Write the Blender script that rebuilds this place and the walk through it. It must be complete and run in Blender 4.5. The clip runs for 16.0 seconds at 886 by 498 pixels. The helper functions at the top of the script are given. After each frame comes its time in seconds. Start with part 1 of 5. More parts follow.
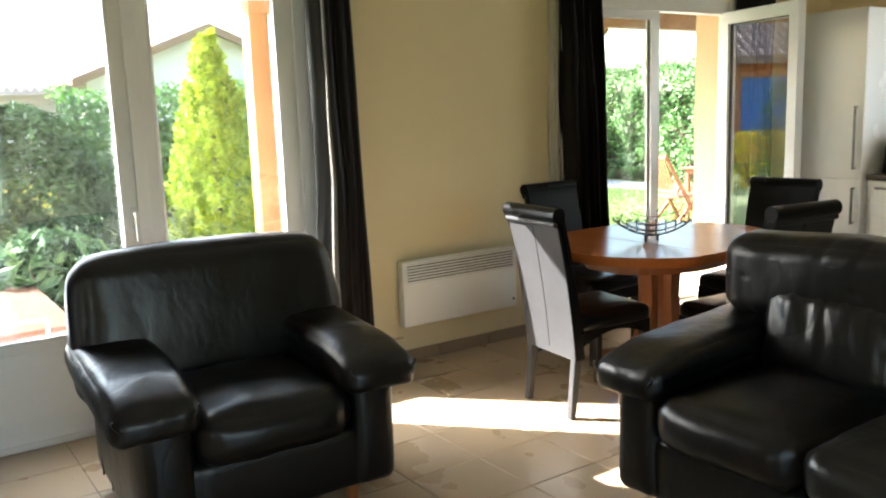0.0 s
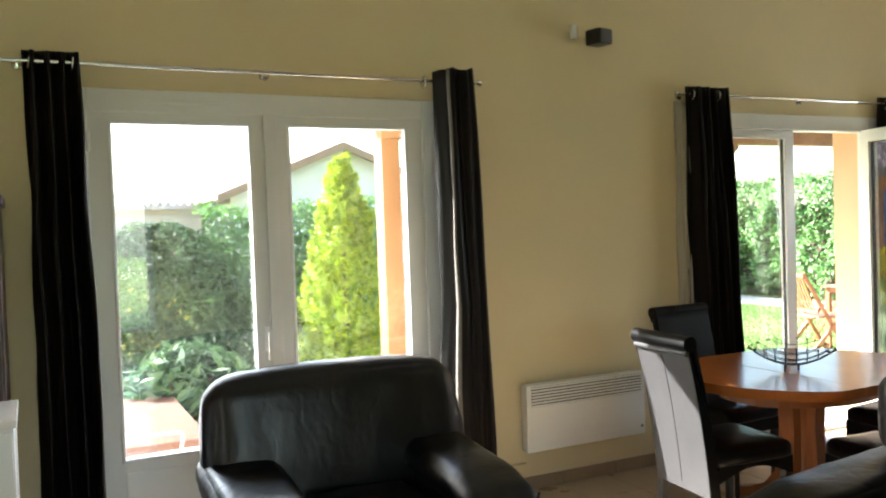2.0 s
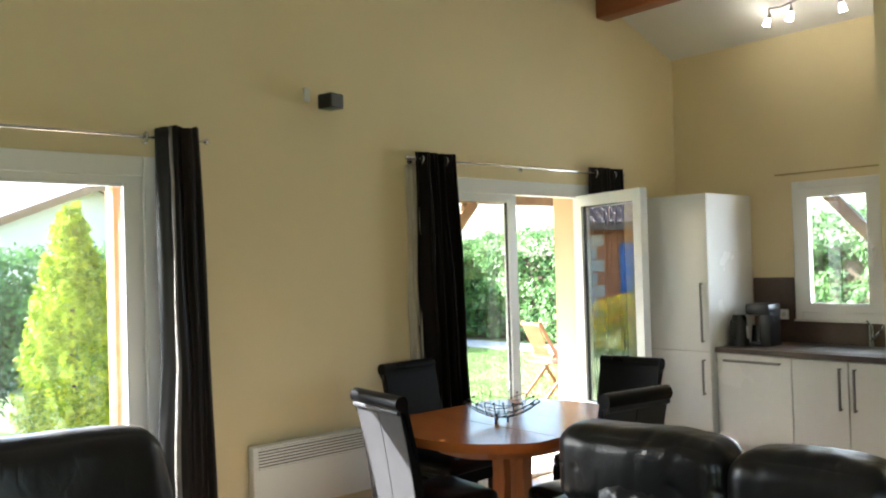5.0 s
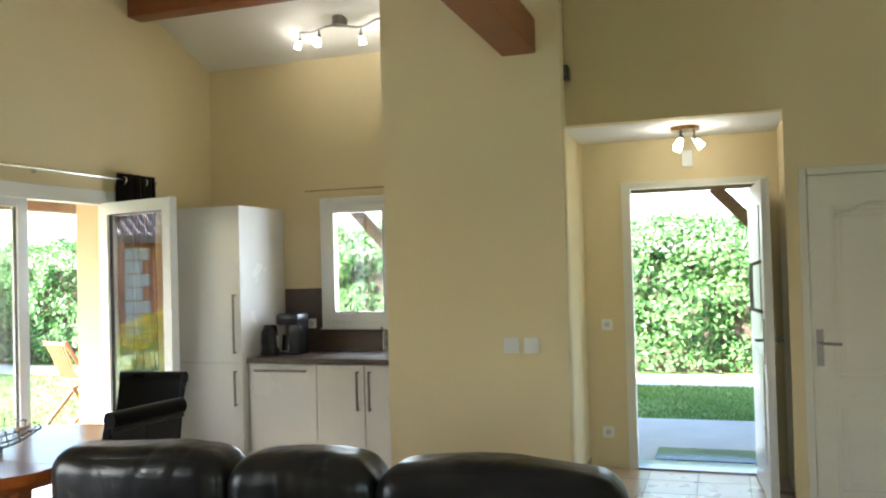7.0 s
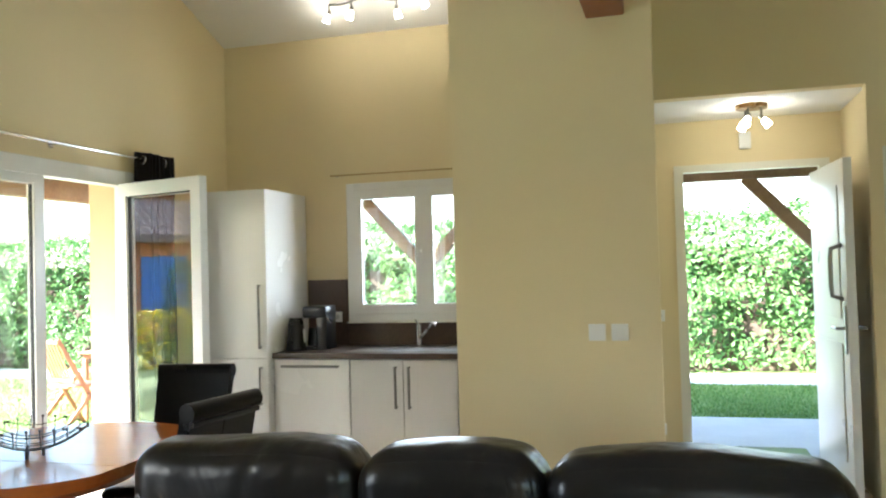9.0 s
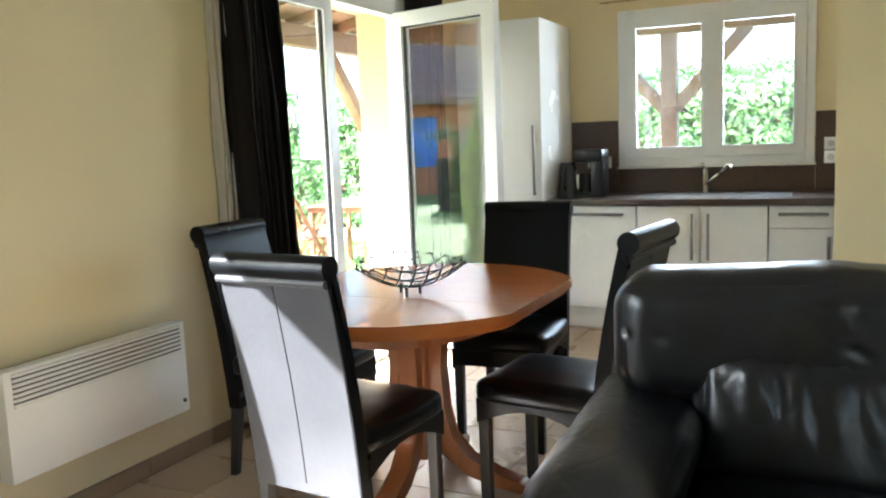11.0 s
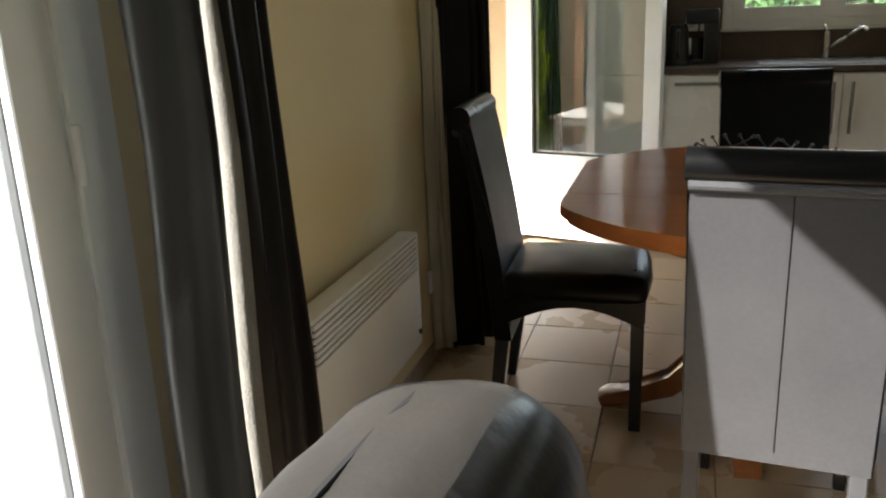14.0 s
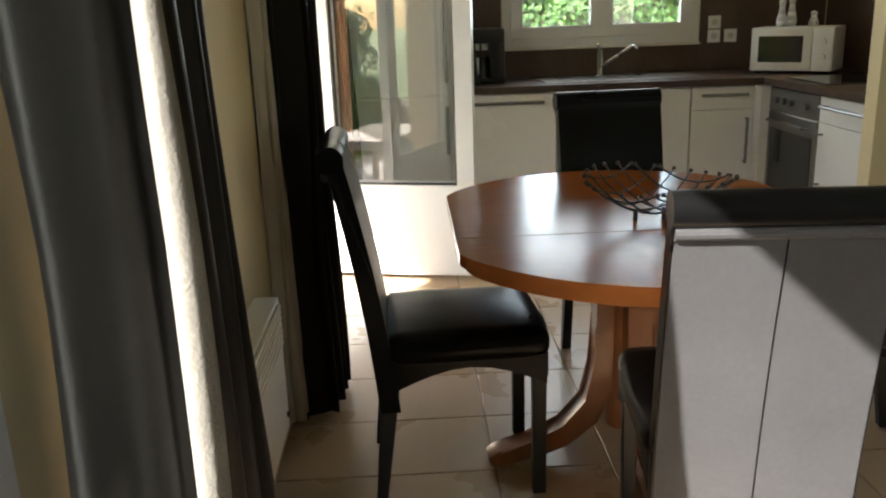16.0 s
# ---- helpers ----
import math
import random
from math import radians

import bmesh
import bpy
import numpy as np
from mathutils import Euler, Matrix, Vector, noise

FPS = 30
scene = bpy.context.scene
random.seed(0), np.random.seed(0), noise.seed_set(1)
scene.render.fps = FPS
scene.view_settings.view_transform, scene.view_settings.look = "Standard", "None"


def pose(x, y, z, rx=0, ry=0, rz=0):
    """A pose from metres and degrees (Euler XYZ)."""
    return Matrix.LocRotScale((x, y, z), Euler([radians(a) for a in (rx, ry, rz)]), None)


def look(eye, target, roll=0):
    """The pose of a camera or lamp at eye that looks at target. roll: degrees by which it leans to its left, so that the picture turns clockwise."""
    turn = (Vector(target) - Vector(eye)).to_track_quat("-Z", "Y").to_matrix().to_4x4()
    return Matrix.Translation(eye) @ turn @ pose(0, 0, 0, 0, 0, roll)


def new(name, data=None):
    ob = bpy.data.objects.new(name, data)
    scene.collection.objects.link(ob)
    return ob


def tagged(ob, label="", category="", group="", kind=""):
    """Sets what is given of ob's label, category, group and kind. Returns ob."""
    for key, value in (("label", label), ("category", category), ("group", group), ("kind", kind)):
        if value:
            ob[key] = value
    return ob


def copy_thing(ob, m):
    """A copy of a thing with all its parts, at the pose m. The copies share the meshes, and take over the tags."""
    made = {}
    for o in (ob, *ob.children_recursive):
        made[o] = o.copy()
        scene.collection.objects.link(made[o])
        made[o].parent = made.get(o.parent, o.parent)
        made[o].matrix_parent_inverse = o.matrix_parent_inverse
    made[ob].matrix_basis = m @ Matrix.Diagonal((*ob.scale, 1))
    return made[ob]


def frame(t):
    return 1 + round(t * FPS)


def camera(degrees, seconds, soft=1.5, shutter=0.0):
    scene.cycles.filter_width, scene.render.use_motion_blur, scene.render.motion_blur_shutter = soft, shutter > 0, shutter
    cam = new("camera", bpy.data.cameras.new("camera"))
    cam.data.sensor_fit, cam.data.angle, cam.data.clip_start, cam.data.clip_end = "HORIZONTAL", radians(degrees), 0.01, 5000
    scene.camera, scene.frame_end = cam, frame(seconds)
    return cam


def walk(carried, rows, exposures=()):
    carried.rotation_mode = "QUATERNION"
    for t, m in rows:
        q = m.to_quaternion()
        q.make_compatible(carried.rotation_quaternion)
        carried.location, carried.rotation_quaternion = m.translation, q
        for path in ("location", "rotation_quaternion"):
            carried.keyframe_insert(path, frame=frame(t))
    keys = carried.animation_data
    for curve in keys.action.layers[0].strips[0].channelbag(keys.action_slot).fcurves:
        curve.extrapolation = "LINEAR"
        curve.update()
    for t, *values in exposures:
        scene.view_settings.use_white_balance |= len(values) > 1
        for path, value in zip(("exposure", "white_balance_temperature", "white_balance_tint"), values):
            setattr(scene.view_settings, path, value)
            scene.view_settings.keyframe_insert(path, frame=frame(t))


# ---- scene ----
cam = camera(56.0, 16.0, soft=2.1)
EXPOSURES = [(0.0, 3.27, 6100, 10), (2.0, 3.17, 6100, 10), (3.0, 3.15, 6000, 10), (5.5, 3.37, 5750, 10), (8.0, 3.45, 5750, 10), (10.5, 3.85, 5500, 9), (11.0, 3.8, 5450, 9), (11.5, 3.4, 5600, 9), (12.0, 3.25, 6050, 10), (12.5, 3.08, 6200, 10), (13.0, 3.05, 6200, 10), (13.5, 2.98, 6000, 10), (14.0, 2.35, 6100, 10), (14.5, 1.92, 6450, 10), (15.0, 2.1, 6700, 10), (16.0, 2.6, 6300, 10)]
PATH = [
    (0, (0.166, -0.061, 1.453), (1.281, 1.567, 1.127), -2.0),
    (0.5, (0.17, -0.022, 1.436), (1.195, 1.68, 1.211), -2.2),
    (1, (0.154, -0.023, 1.479), (1.106, 1.729, 1.332), -2.0),
    (1.5, (0.141, -0.023, 1.489), (1.048, 1.757, 1.397), -2.0),
    (2, (0.167, -0.049, 1.52), (1.05, 1.745, 1.465), -2.0),
    (2.5, (0.192, -0.055, 1.545), (1.07, 1.742, 1.538), -2.0),
    (3, (0.245, -0.096, 1.533), (1.121, 1.702, 1.564), -2.0),
    (3.2, (0.265, -0.116, 1.528), (1.142, 1.68, 1.567), -2.0),
    (5.3, (0.385, -0.262, 1.602), (1.821, 1.13, 1.634), -1.6),
    (5.5, (0.408, -0.275, 1.6), (1.916, 1.038, 1.632), -1.6),
    (6, (0.447, -0.297, 1.578), (2.13, 0.783, 1.618), -1.6),
    (6.5, (0.477, -0.338, 1.578), (2.287, 0.513, 1.617), -1.6),
    (7, (0.506, -0.353, 1.565), (2.401, 0.285, 1.606), -1.6),
    (7.5, (0.555, -0.315, 1.549), (2.484, 0.211, 1.592), -1.5),
    (8, (0.639, -0.18, 1.507), (2.577, 0.312, 1.559), -1.4),
    (8.2, (0.654, -0.087, 1.508), (2.593, 0.399, 1.556), -1.4),
    (10.3, (0.784, 1.085, 1.325), (2.619, 1.879, 1.282), -2.2),
    (10.5, (0.793, 1.191, 1.322), (2.611, 2.02, 1.233), -2.2),
    (11, (0.845, 1.487, 1.288), (2.639, 2.334, 1.038), -2.3),
    (11.5, (0.949, 1.792, 1.228), (2.719, 2.624, 0.809), -2.7),
    (12, (0.898, 2.067, 1.257), (2.651, 2.865, 0.719), -2.5),
    (12.5, (0.871, 2.318, 1.272), (2.623, 3.105, 0.713), -2.6),
    (13, (0.915, 2.597, 1.266), (2.673, 3.364, 0.699), -2.6),
    (13.5, (0.952, 2.826, 1.279), (2.738, 3.523, 0.711), -2.6),
    (14, (1.01, 3.088, 1.295), (2.848, 3.641, 0.733), -2.3),
    (14.5, (1.115, 3.232, 1.295), (2.995, 3.623, 0.734), -2.3),
    (15, (1.226, 3.37, 1.304), (3.135, 3.581, 0.746), -1.8),
    (15.5, (1.272, 3.488, 1.317), (3.195, 3.534, 0.768), -2.0),
    (16, (1.334, 3.531, 1.315), (3.257, 3.464, 0.768), -2.0),
]
walk(cam, [(t, look(eye, target, roll)) for t, eye, target, roll in PATH], EXPOSURES)

# ---- world, sun and window light ----
world = bpy.data.worlds.new("sky")
scene.world = world
world.use_nodes = True
wn = world.node_tree
sky = wn.nodes.new("ShaderNodeTexSky")
sky.sky_type = 'NISHITA'
sky.sun_disc = False
SUN_FROM = Vector((-0.92, 1.0, 0.915)).normalized()
sky.sun_elevation = math.asin(SUN_FROM.z)
sky.sun_rotation = math.atan2(SUN_FROM.x, SUN_FROM.y)
sky.air_density, sky.dust_density = 1.2, 2.5
wn.links.new(sky.outputs[0], wn.nodes["Background"].inputs[0])
wn.nodes["Background"].inputs[1].default_value = 0.15
sun = new("sun", bpy.data.lights.new("sun", 'SUN'))
sun.data.energy, sun.data.angle, sun.data.color = 5.0, radians(0.6), (1.0, 0.95, 0.87)
sun.matrix_world = look(SUN_FROM * 30, (0, 0, 0))



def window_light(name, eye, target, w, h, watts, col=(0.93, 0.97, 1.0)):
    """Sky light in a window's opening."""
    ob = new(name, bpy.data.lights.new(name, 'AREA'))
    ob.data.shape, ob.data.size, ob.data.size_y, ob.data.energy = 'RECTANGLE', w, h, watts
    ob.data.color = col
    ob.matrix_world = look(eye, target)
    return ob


window_light("skylight_a", (1.21, 4.33, 1.1), (1.21, 0, 0.9), 1.5, 1.9, 9)
window_light("skylight_kitchen", (7.26, 2.25, 1.57), (0, 2.25, 1.3), 1.1, 0.95, 5.8)
window_light("skylight_entry", (7.26, -0.15, 1.05), (0, -0.15, 0.9), 0.85, 1.95, 0.6)
# fill lamps behind the walk, in south and west windows that are only assumed
window_light("fill_south", (0.5, -3.85, 1.3), (0.5, 0, 1.2), 2.1, 1.9, 0.7)
window_light("fill_west", (-3.85, -0.8, 1.5), (0, -0.8, 1.3), 1.3, 1.2, 0.4)

# ---- materials ----


def mat(name, col, rough=0.6, metal=0.0, vary=0.12, scale=6.0, fine=60.0, bump=0.15, hue=None, coords='Object', spec=0.5, rand=0.0, coat=0.0, stretch=(1, 1, 1), dist=0.01, crease=0.0):
    """A surface with colour variation at two scales and a fine relief."""
    m = bpy.data.materials.new(name)
    m.use_nodes = True
    nt = m.node_tree
    b = nt.nodes["Principled BSDF"]
    b.inputs["Metallic"].default_value = metal
    b.inputs["Specular IOR Level"].default_value = spec
    b.inputs["Coat Weight"].default_value = coat
    tc = nt.nodes.new("ShaderNodeTexCoord")
    mp = nt.nodes.new("ShaderNodeMapping")
    mp.inputs["Scale"].default_value = stretch
    nt.links.new(tc.outputs[coords], mp.inputs[0])
    n1, n2 = nt.nodes.new("ShaderNodeTexNoise"), nt.nodes.new("ShaderNodeTexNoise")
    n1.inputs["Scale"].default_value, n2.inputs["Scale"].default_value = scale, fine
    n1.inputs["Detail"].default_value, n2.inputs["Detail"].default_value = 4, 5
    for n in (n1, n2):
        nt.links.new(mp.outputs[0], n.inputs["Vector"])
    hue = hue or tuple(c * 0.6 for c in col)
    mix = nt.nodes.new("ShaderNodeMix")
    mix.data_type = 'RGBA'
    mix.inputs[6].default_value = (*col, 1)
    mix.inputs[7].default_value = (*hue, 1)
    add = nt.nodes.new("ShaderNodeMath")
    add.operation = 'MULTIPLY_ADD'
    nt.links.new(n1.outputs["Fac"], add.inputs[0])
    add.inputs[1].default_value = 0.65
    half = nt.nodes.new("ShaderNodeMath")
    half.operation = 'MULTIPLY'
    half.inputs[1].default_value = 0.35
    nt.links.new(n2.outputs["Fac"], half.inputs[0])
    nt.links.new(half.outputs[0], add.inputs[2])
    ramp = nt.nodes.new("ShaderNodeMapRange")
    ramp.inputs["From Min"].default_value, ramp.inputs["From Max"].default_value = 0.32, 0.68
    ramp.inputs["To Max"].default_value = min(1, vary * 4)
    nt.links.new(add.outputs[0], ramp.inputs[0])
    nt.links.new(ramp.outputs[0], mix.inputs[0])
    out = mix.outputs[2]
    if rand:
        oi, hs, mr = nt.nodes.new("ShaderNodeObjectInfo"), nt.nodes.new("ShaderNodeHueSaturation"), nt.nodes.new("ShaderNodeMapRange")
        mr.inputs["To Min"].default_value, mr.inputs["To Max"].default_value = 1 - rand, 1 + rand
        nt.links.new(oi.outputs["Random"], mr.inputs[0])
        shift = nt.nodes.new("ShaderNodeMath")
        shift.operation = 'MULTIPLY'
        shift.inputs[1].default_value = 53.0
        nt.links.new(oi.outputs["Random"], shift.inputs[0])
        nt.links.new(shift.outputs[0], mp.inputs["Location"])
        nt.links.new(mr.outputs[0], hs.inputs["Value"])
        nt.links.new(out, hs.inputs["Color"])
        out = hs.outputs[0]
    nt.links.new(out, b.inputs["Base Color"])
    rr = nt.nodes.new("ShaderNodeMapRange")
    rr.inputs["To Min"].default_value, rr.inputs["To Max"].default_value = max(0.02, rough - 0.08), min(1, rough + 0.08)
    nt.links.new(n1.outputs["Fac"], rr.inputs[0])
    nt.links.new(rr.outputs[0], b.inputs["Roughness"])
    if bump:
        bp = nt.nodes.new("ShaderNodeBump")
        bp.inputs["Strength"].default_value, bp.inputs["Distance"].default_value = bump, dist
        nt.links.new(n2.outputs["Fac"], bp.inputs["Height"])
        nt.links.new(bp.outputs[0], b.inputs["Normal"])
        if crease:
            # fine pulled folds: narrow valleys along the middle of a warped noise
            n3, sub, absn, vr, b3 = (nt.nodes.new(k) for k in ("ShaderNodeTexNoise", "ShaderNodeMath", "ShaderNodeMath", "ShaderNodeMapRange", "ShaderNodeBump"))
            n3.inputs["Scale"].default_value, n3.inputs["Detail"].default_value, n3.inputs["Distortion"].default_value = 5.5, 2.0, 0.9
            nt.links.new(mp.outputs[0], n3.inputs["Vector"])
            sub.operation, absn.operation = 'SUBTRACT', 'ABSOLUTE'
            sub.inputs[1].default_value = 0.5
            nt.links.new(n3.outputs["Fac"], sub.inputs[0])
            nt.links.new(sub.outputs[0], absn.inputs[0])
            vr.interpolation_type = 'SMOOTHSTEP'
            vr.inputs["From Max"].default_value = 0.07
            nt.links.new(absn.outputs[0], vr.inputs[0])
            nt.links.new(vr.outputs[0], b3.inputs["Height"])
            nt.links.new(bp.outputs[0], b3.inputs["Normal"])
            b3.inputs["Strength"].default_value, b3.inputs["Distance"].default_value = crease, 0.006
            nt.links.new(b3.outputs[0], b.inputs["Normal"])
    return m


def leafmat(name, a, b_):
    """Leaves: each island its own green, light passing through a little."""
    m = bpy.data.materials.new(name)
    m.use_nodes = True
    nt = m.node_tree
    b = nt.nodes["Principled BSDF"]
    g, r = nt.nodes.new("ShaderNodeNewGeometry"), nt.nodes.new("ShaderNodeValToRGB")
    r.color_ramp.elements[0].color, r.color_ramp.elements[1].color = (*a, 1), (*b_, 1)
    nt.links.new(g.outputs["Random Per Island"], r.inputs[0])
    nt.links.new(r.outputs[0], b.inputs["Base Color"])
    b.inputs["Roughness"].default_value = 0.5
    tr, ms = nt.nodes.new("ShaderNodeBsdfTranslucent"), nt.nodes.new("ShaderNodeMixShader")
    nt.links.new(r.outputs[0], tr.inputs[0])
    ms.inputs[0].default_value = 0.35
    nt.links.new(b.outputs[0], ms.inputs[1])
    nt.links.new(tr.outputs[0], ms.inputs[2])
    nt.links.new(ms.outputs[0], nt.nodes["Material Output"].inputs[0])
    return m


def glassmat(name, tint=(0.96, 0.98, 0.97), gloss=0.12):
    """Clear thin pane: mirror-like share over straight-through light."""
    m = bpy.data.materials.new(name)
    m.use_nodes = True
    nt = m.node_tree
    nt.nodes.remove(nt.nodes["Principled BSDF"])
    t, g, ms, fr, mx = (nt.nodes.new(k) for k in ("ShaderNodeBsdfTransparent", "ShaderNodeBsdfGlossy", "ShaderNodeMixShader", "ShaderNodeLayerWeight", "ShaderNodeMath"))
    t.inputs[0].default_value = (*tint, 1)
    g.inputs["Roughness"].default_value = 0.01
    fr.inputs["Blend"].default_value = 0.5
    mx.operation = 'POWER'
    mx.inputs[1].default_value = 4.0
    nt.links.new(fr.outputs["Facing"], mx.inputs[0])
    ad = nt.nodes.new("ShaderNodeMath")
    ad.operation = 'MULTIPLY_ADD'
    ad.inputs[1].default_value, ad.inputs[2].default_value = 0.9, gloss
    nt.links.new(mx.outputs[0], ad.inputs[0])
    nt.links.new(ad.outputs[0], ms.inputs[0])
    nt.links.new(t.outputs[0], ms.inputs[1])
    nt.links.new(g.outputs[0], ms.inputs[2])
    nt.links.new(ms.outputs[0], nt.nodes["Material Output"].inputs[0])
    return m


def glow(name, col, power):
    m = bpy.data.materials.new(name)
    m.use_nodes = True
    b = m.node_tree.nodes["Principled BSDF"]
    b.inputs["Base Color"].default_value = (0.9, 0.9, 0.88, 1)
    b.inputs["Emission Color"].default_value = (*col, 1)
    b.inputs["Emission Strength"].default_value = power
    return m


WALL = mat("cream_yellow_paint", (0.73, 0.615, 0.37), 0.8, vary=0.03, scale=1.2, fine=140, bump=0.06, dist=0.004)
CEIL = mat("white_ceiling_paint", (0.82, 0.81, 0.78), 0.85, vary=0.02, scale=1.5, fine=120, bump=0.05, dist=0.004)
TILE = mat("beige_ceramic_tile", (0.50, 0.375, 0.24), 0.29, vary=0.05, scale=3.5, fine=35, bump=0.05, coords='Object', rand=0.06, hue=(0.42, 0.31, 0.19), dist=0.003)
GROUT = mat("grey_brown_grout", (0.29, 0.22, 0.155), 0.9, vary=0.1)
SKIRT = mat("brown_skirting_tile", (0.33, 0.24, 0.15), 0.35, vary=0.1, scale=5, bump=0.05, rand=0.06)
PVC = mat("white_pvc", (0.80, 0.80, 0.78), 0.3, vary=0.02, scale=3, bump=0.0)
RUBBER = mat("dark_gasket", (0.03, 0.03, 0.03), 0.6, bump=0)
GLASS = glassmat("window_glass")
LEATHER = mat("black_leather", (0.003, 0.003, 0.0031), 0.33, spec=0.42, vary=0.12, scale=5, fine=34, bump=0.22, hue=(0.006, 0.0056, 0.0053), dist=0.006, crease=0.10, stretch=(1, 1, 0.7))
# paler black leather that stands in for sun on the armchair's top
SUNLIT = mat("sunlit_black_leather", (0.040, 0.036, 0.032), 0.45, spec=0.3, vary=0.2, scale=4, fine=34, bump=0.2, hue=(0.026, 0.024, 0.021), dist=0.005)
LEATHER2 = mat("black_leatherette", (0.003, 0.003, 0.0032), 0.30, spec=0.15, vary=0.15, scale=6, fine=160, bump=0.15, hue=(0.006, 0.006, 0.0062), dist=0.003)
BLACKWOOD = mat("black_stained_wood", (0.012, 0.010, 0.009), 0.45, vary=0.15, scale=8, bump=0.1)
CHERRY = mat("cherry_wood_varnish", (0.42, 0.145, 0.036), 0.20, spec=0.15, vary=0.2, scale=3, fine=40, bump=0.04, hue=(0.29, 0.085, 0.021), stretch=(1, 0.12, 1), coat=0.0, dist=0.003)
CHERRYLEG = mat("cherry_wood_leg", (0.34, 0.13, 0.045), 0.3, vary=0.2, scale=4, fine=40, bump=0.05, hue=(0.22, 0.07, 0.02), stretch=(1, 1, 0.12), coat=0.2)
BEAM = mat("stained_red_brown_beam", (0.30, 0.10, 0.032), 0.45, vary=0.22, scale=3, fine=30, bump=0.2, hue=(0.18, 0.05, 0.016), stretch=(0.3, 0.3, 1))
TIMBER = mat("oiled_terrace_timber", (0.28, 0.165, 0.085), 0.6, vary=0.2, scale=3, fine=30, bump=0.2, hue=(0.14, 0.065, 0.03))
# worn grey leatherette, its colour lifted further to carry sunlight on the chairs
LEATHER3 = mat("sunlit_worn_grey_leatherette", (0.052, 0.051, 0.052), 0.45, spec=0.2, vary=0.2, scale=4, fine=90, bump=0.12, hue=(0.036, 0.035, 0.036), dist=0.003)
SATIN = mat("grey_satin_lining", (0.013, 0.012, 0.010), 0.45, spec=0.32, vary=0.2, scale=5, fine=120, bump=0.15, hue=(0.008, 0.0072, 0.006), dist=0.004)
# pale cloth colour carrying the sun that strikes the curtain's forward fold
SUNFOLD = mat("sunlit_fold_cloth", (0.17, 0.155, 0.13), 0.8, vary=0.2, scale=20, fine=220, bump=0.4, hue=(0.10, 0.09, 0.075), dist=0.004)
CURTAIN = mat("dark_brown_curtain", (0.0075, 0.0055, 0.0042), 0.45, spec=0.14, vary=0.15, scale=8, fine=260, bump=0.15, hue=(0.014, 0.009, 0.0065), dist=0.003)
LINING = mat("cream_curtain_lining", (0.55, 0.50, 0.40), 0.8, vary=0.12, scale=6, fine=240, bump=0.25, dist=0.003)
STEEL = mat("brushed_steel", (0.27, 0.265, 0.255), 0.34, metal=1, vary=0.06, scale=4, fine=80, bump=0.03, stretch=(1, 1, 8))
CHROME = mat("chrome", (0.75, 0.75, 0.75), 0.12, metal=1, vary=0.03, bump=0)
DARKMETAL = mat("dark_wire", (0.12, 0.10, 0.085), 0.35, metal=0.8, vary=0.2, scale=30, bump=0.05)
LACQUER = mat("white_lacquer_front", (0.78, 0.77, 0.74), 0.25, vary=0.02, scale=2, bump=0.01)
WORKTOP = mat("dark_brown_laminate", (0.085, 0.055, 0.038), 0.35, vary=0.25, scale=7, fine=70, bump=0.05, hue=(0.045, 0.028, 0.02))
SPLASH = mat("brown_stone_laminate", (0.095, 0.058, 0.038), 0.4, vary=0.25, scale=4, fine=40, bump=0.05, hue=(0.05, 0.03, 0.02))
BLACKPL = mat("black_plastic", (0.007, 0.007, 0.0075), 0.3, vary=0.1, bump=0.02)
WHITEPL = mat("white_plastic", (0.78, 0.78, 0.76), 0.35, vary=0.02, bump=0)
HEATER = mat("heater_enamel", (0.80, 0.79, 0.74), 0.4, vary=0.02, scale=3, bump=0.01)
GREYPL = mat("grey_grille_shadow", (0.12, 0.12, 0.115), 0.6, bump=0)
DOORP = mat("white_door_paint", (0.74, 0.72, 0.62), 0.45, vary=0.03, scale=2, fine=60, bump=0.04, dist=0.004)
OVENGL = mat("oven_black_glass", (0.02, 0.022, 0.022), 0.08, vary=0.05, bump=0)
CONCRETE = mat("pale_terrace_concrete", (0.52, 0.51, 0.49), 0.8, vary=0.12, scale=2, fine=50, bump=0.2)
GRASS = mat("lawn_ground", (0.12, 0.18, 0.045), 0.9, vary=0.25, scale=1.5, fine=40, bump=0.5, hue=(0.16, 0.22, 0.05), dist=0.03)
RENDERW = mat("pale_house_render", (0.62, 0.58, 0.52), 0.9, vary=0.06, scale=2, fine=90, bump=0.15)
ORANGE = mat("ochre_house_render", (0.55, 0.22, 0.10), 0.9, vary=0.08, scale=2, fine=90, bump=0.15)
PEACH = mat("peach_facade_render", (0.68, 0.48, 0.29), 0.9, vary=0.05, scale=2, fine=120, bump=0.15)
ROOFP = mat("sun_bleached_tile", (0.55, 0.47, 0.42), 0.85, vary=0.2, scale=5, fine=30, bump=0.3)
ROOFT = mat("weathered_clay_tile", (0.30, 0.17, 0.12), 0.8, vary=0.3, scale=5, fine=30, bump=0.3, hue=(0.22, 0.18, 0.15), rand=0.15)
BLUE = mat("blue_shutter_paint", (0.10, 0.22, 0.55), 0.5, vary=0.08, bump=0.05)
TEAK = mat("red_brown_teak", (0.30, 0.13, 0.06), 0.5, vary=0.2, scale=4, fine=40, bump=0.1, hue=(0.2, 0.08, 0.035))
BLEACHED = mat("bleached_garden_wood", (0.55, 0.50, 0.44), 0.7, vary=0.15, scale=5, fine=50, bump=0.15, stretch=(0.2, 1, 1))
BARK = mat("bark", (0.10, 0.07, 0.045), 0.9, vary=0.3, scale=10, fine=60, bump=0.6)
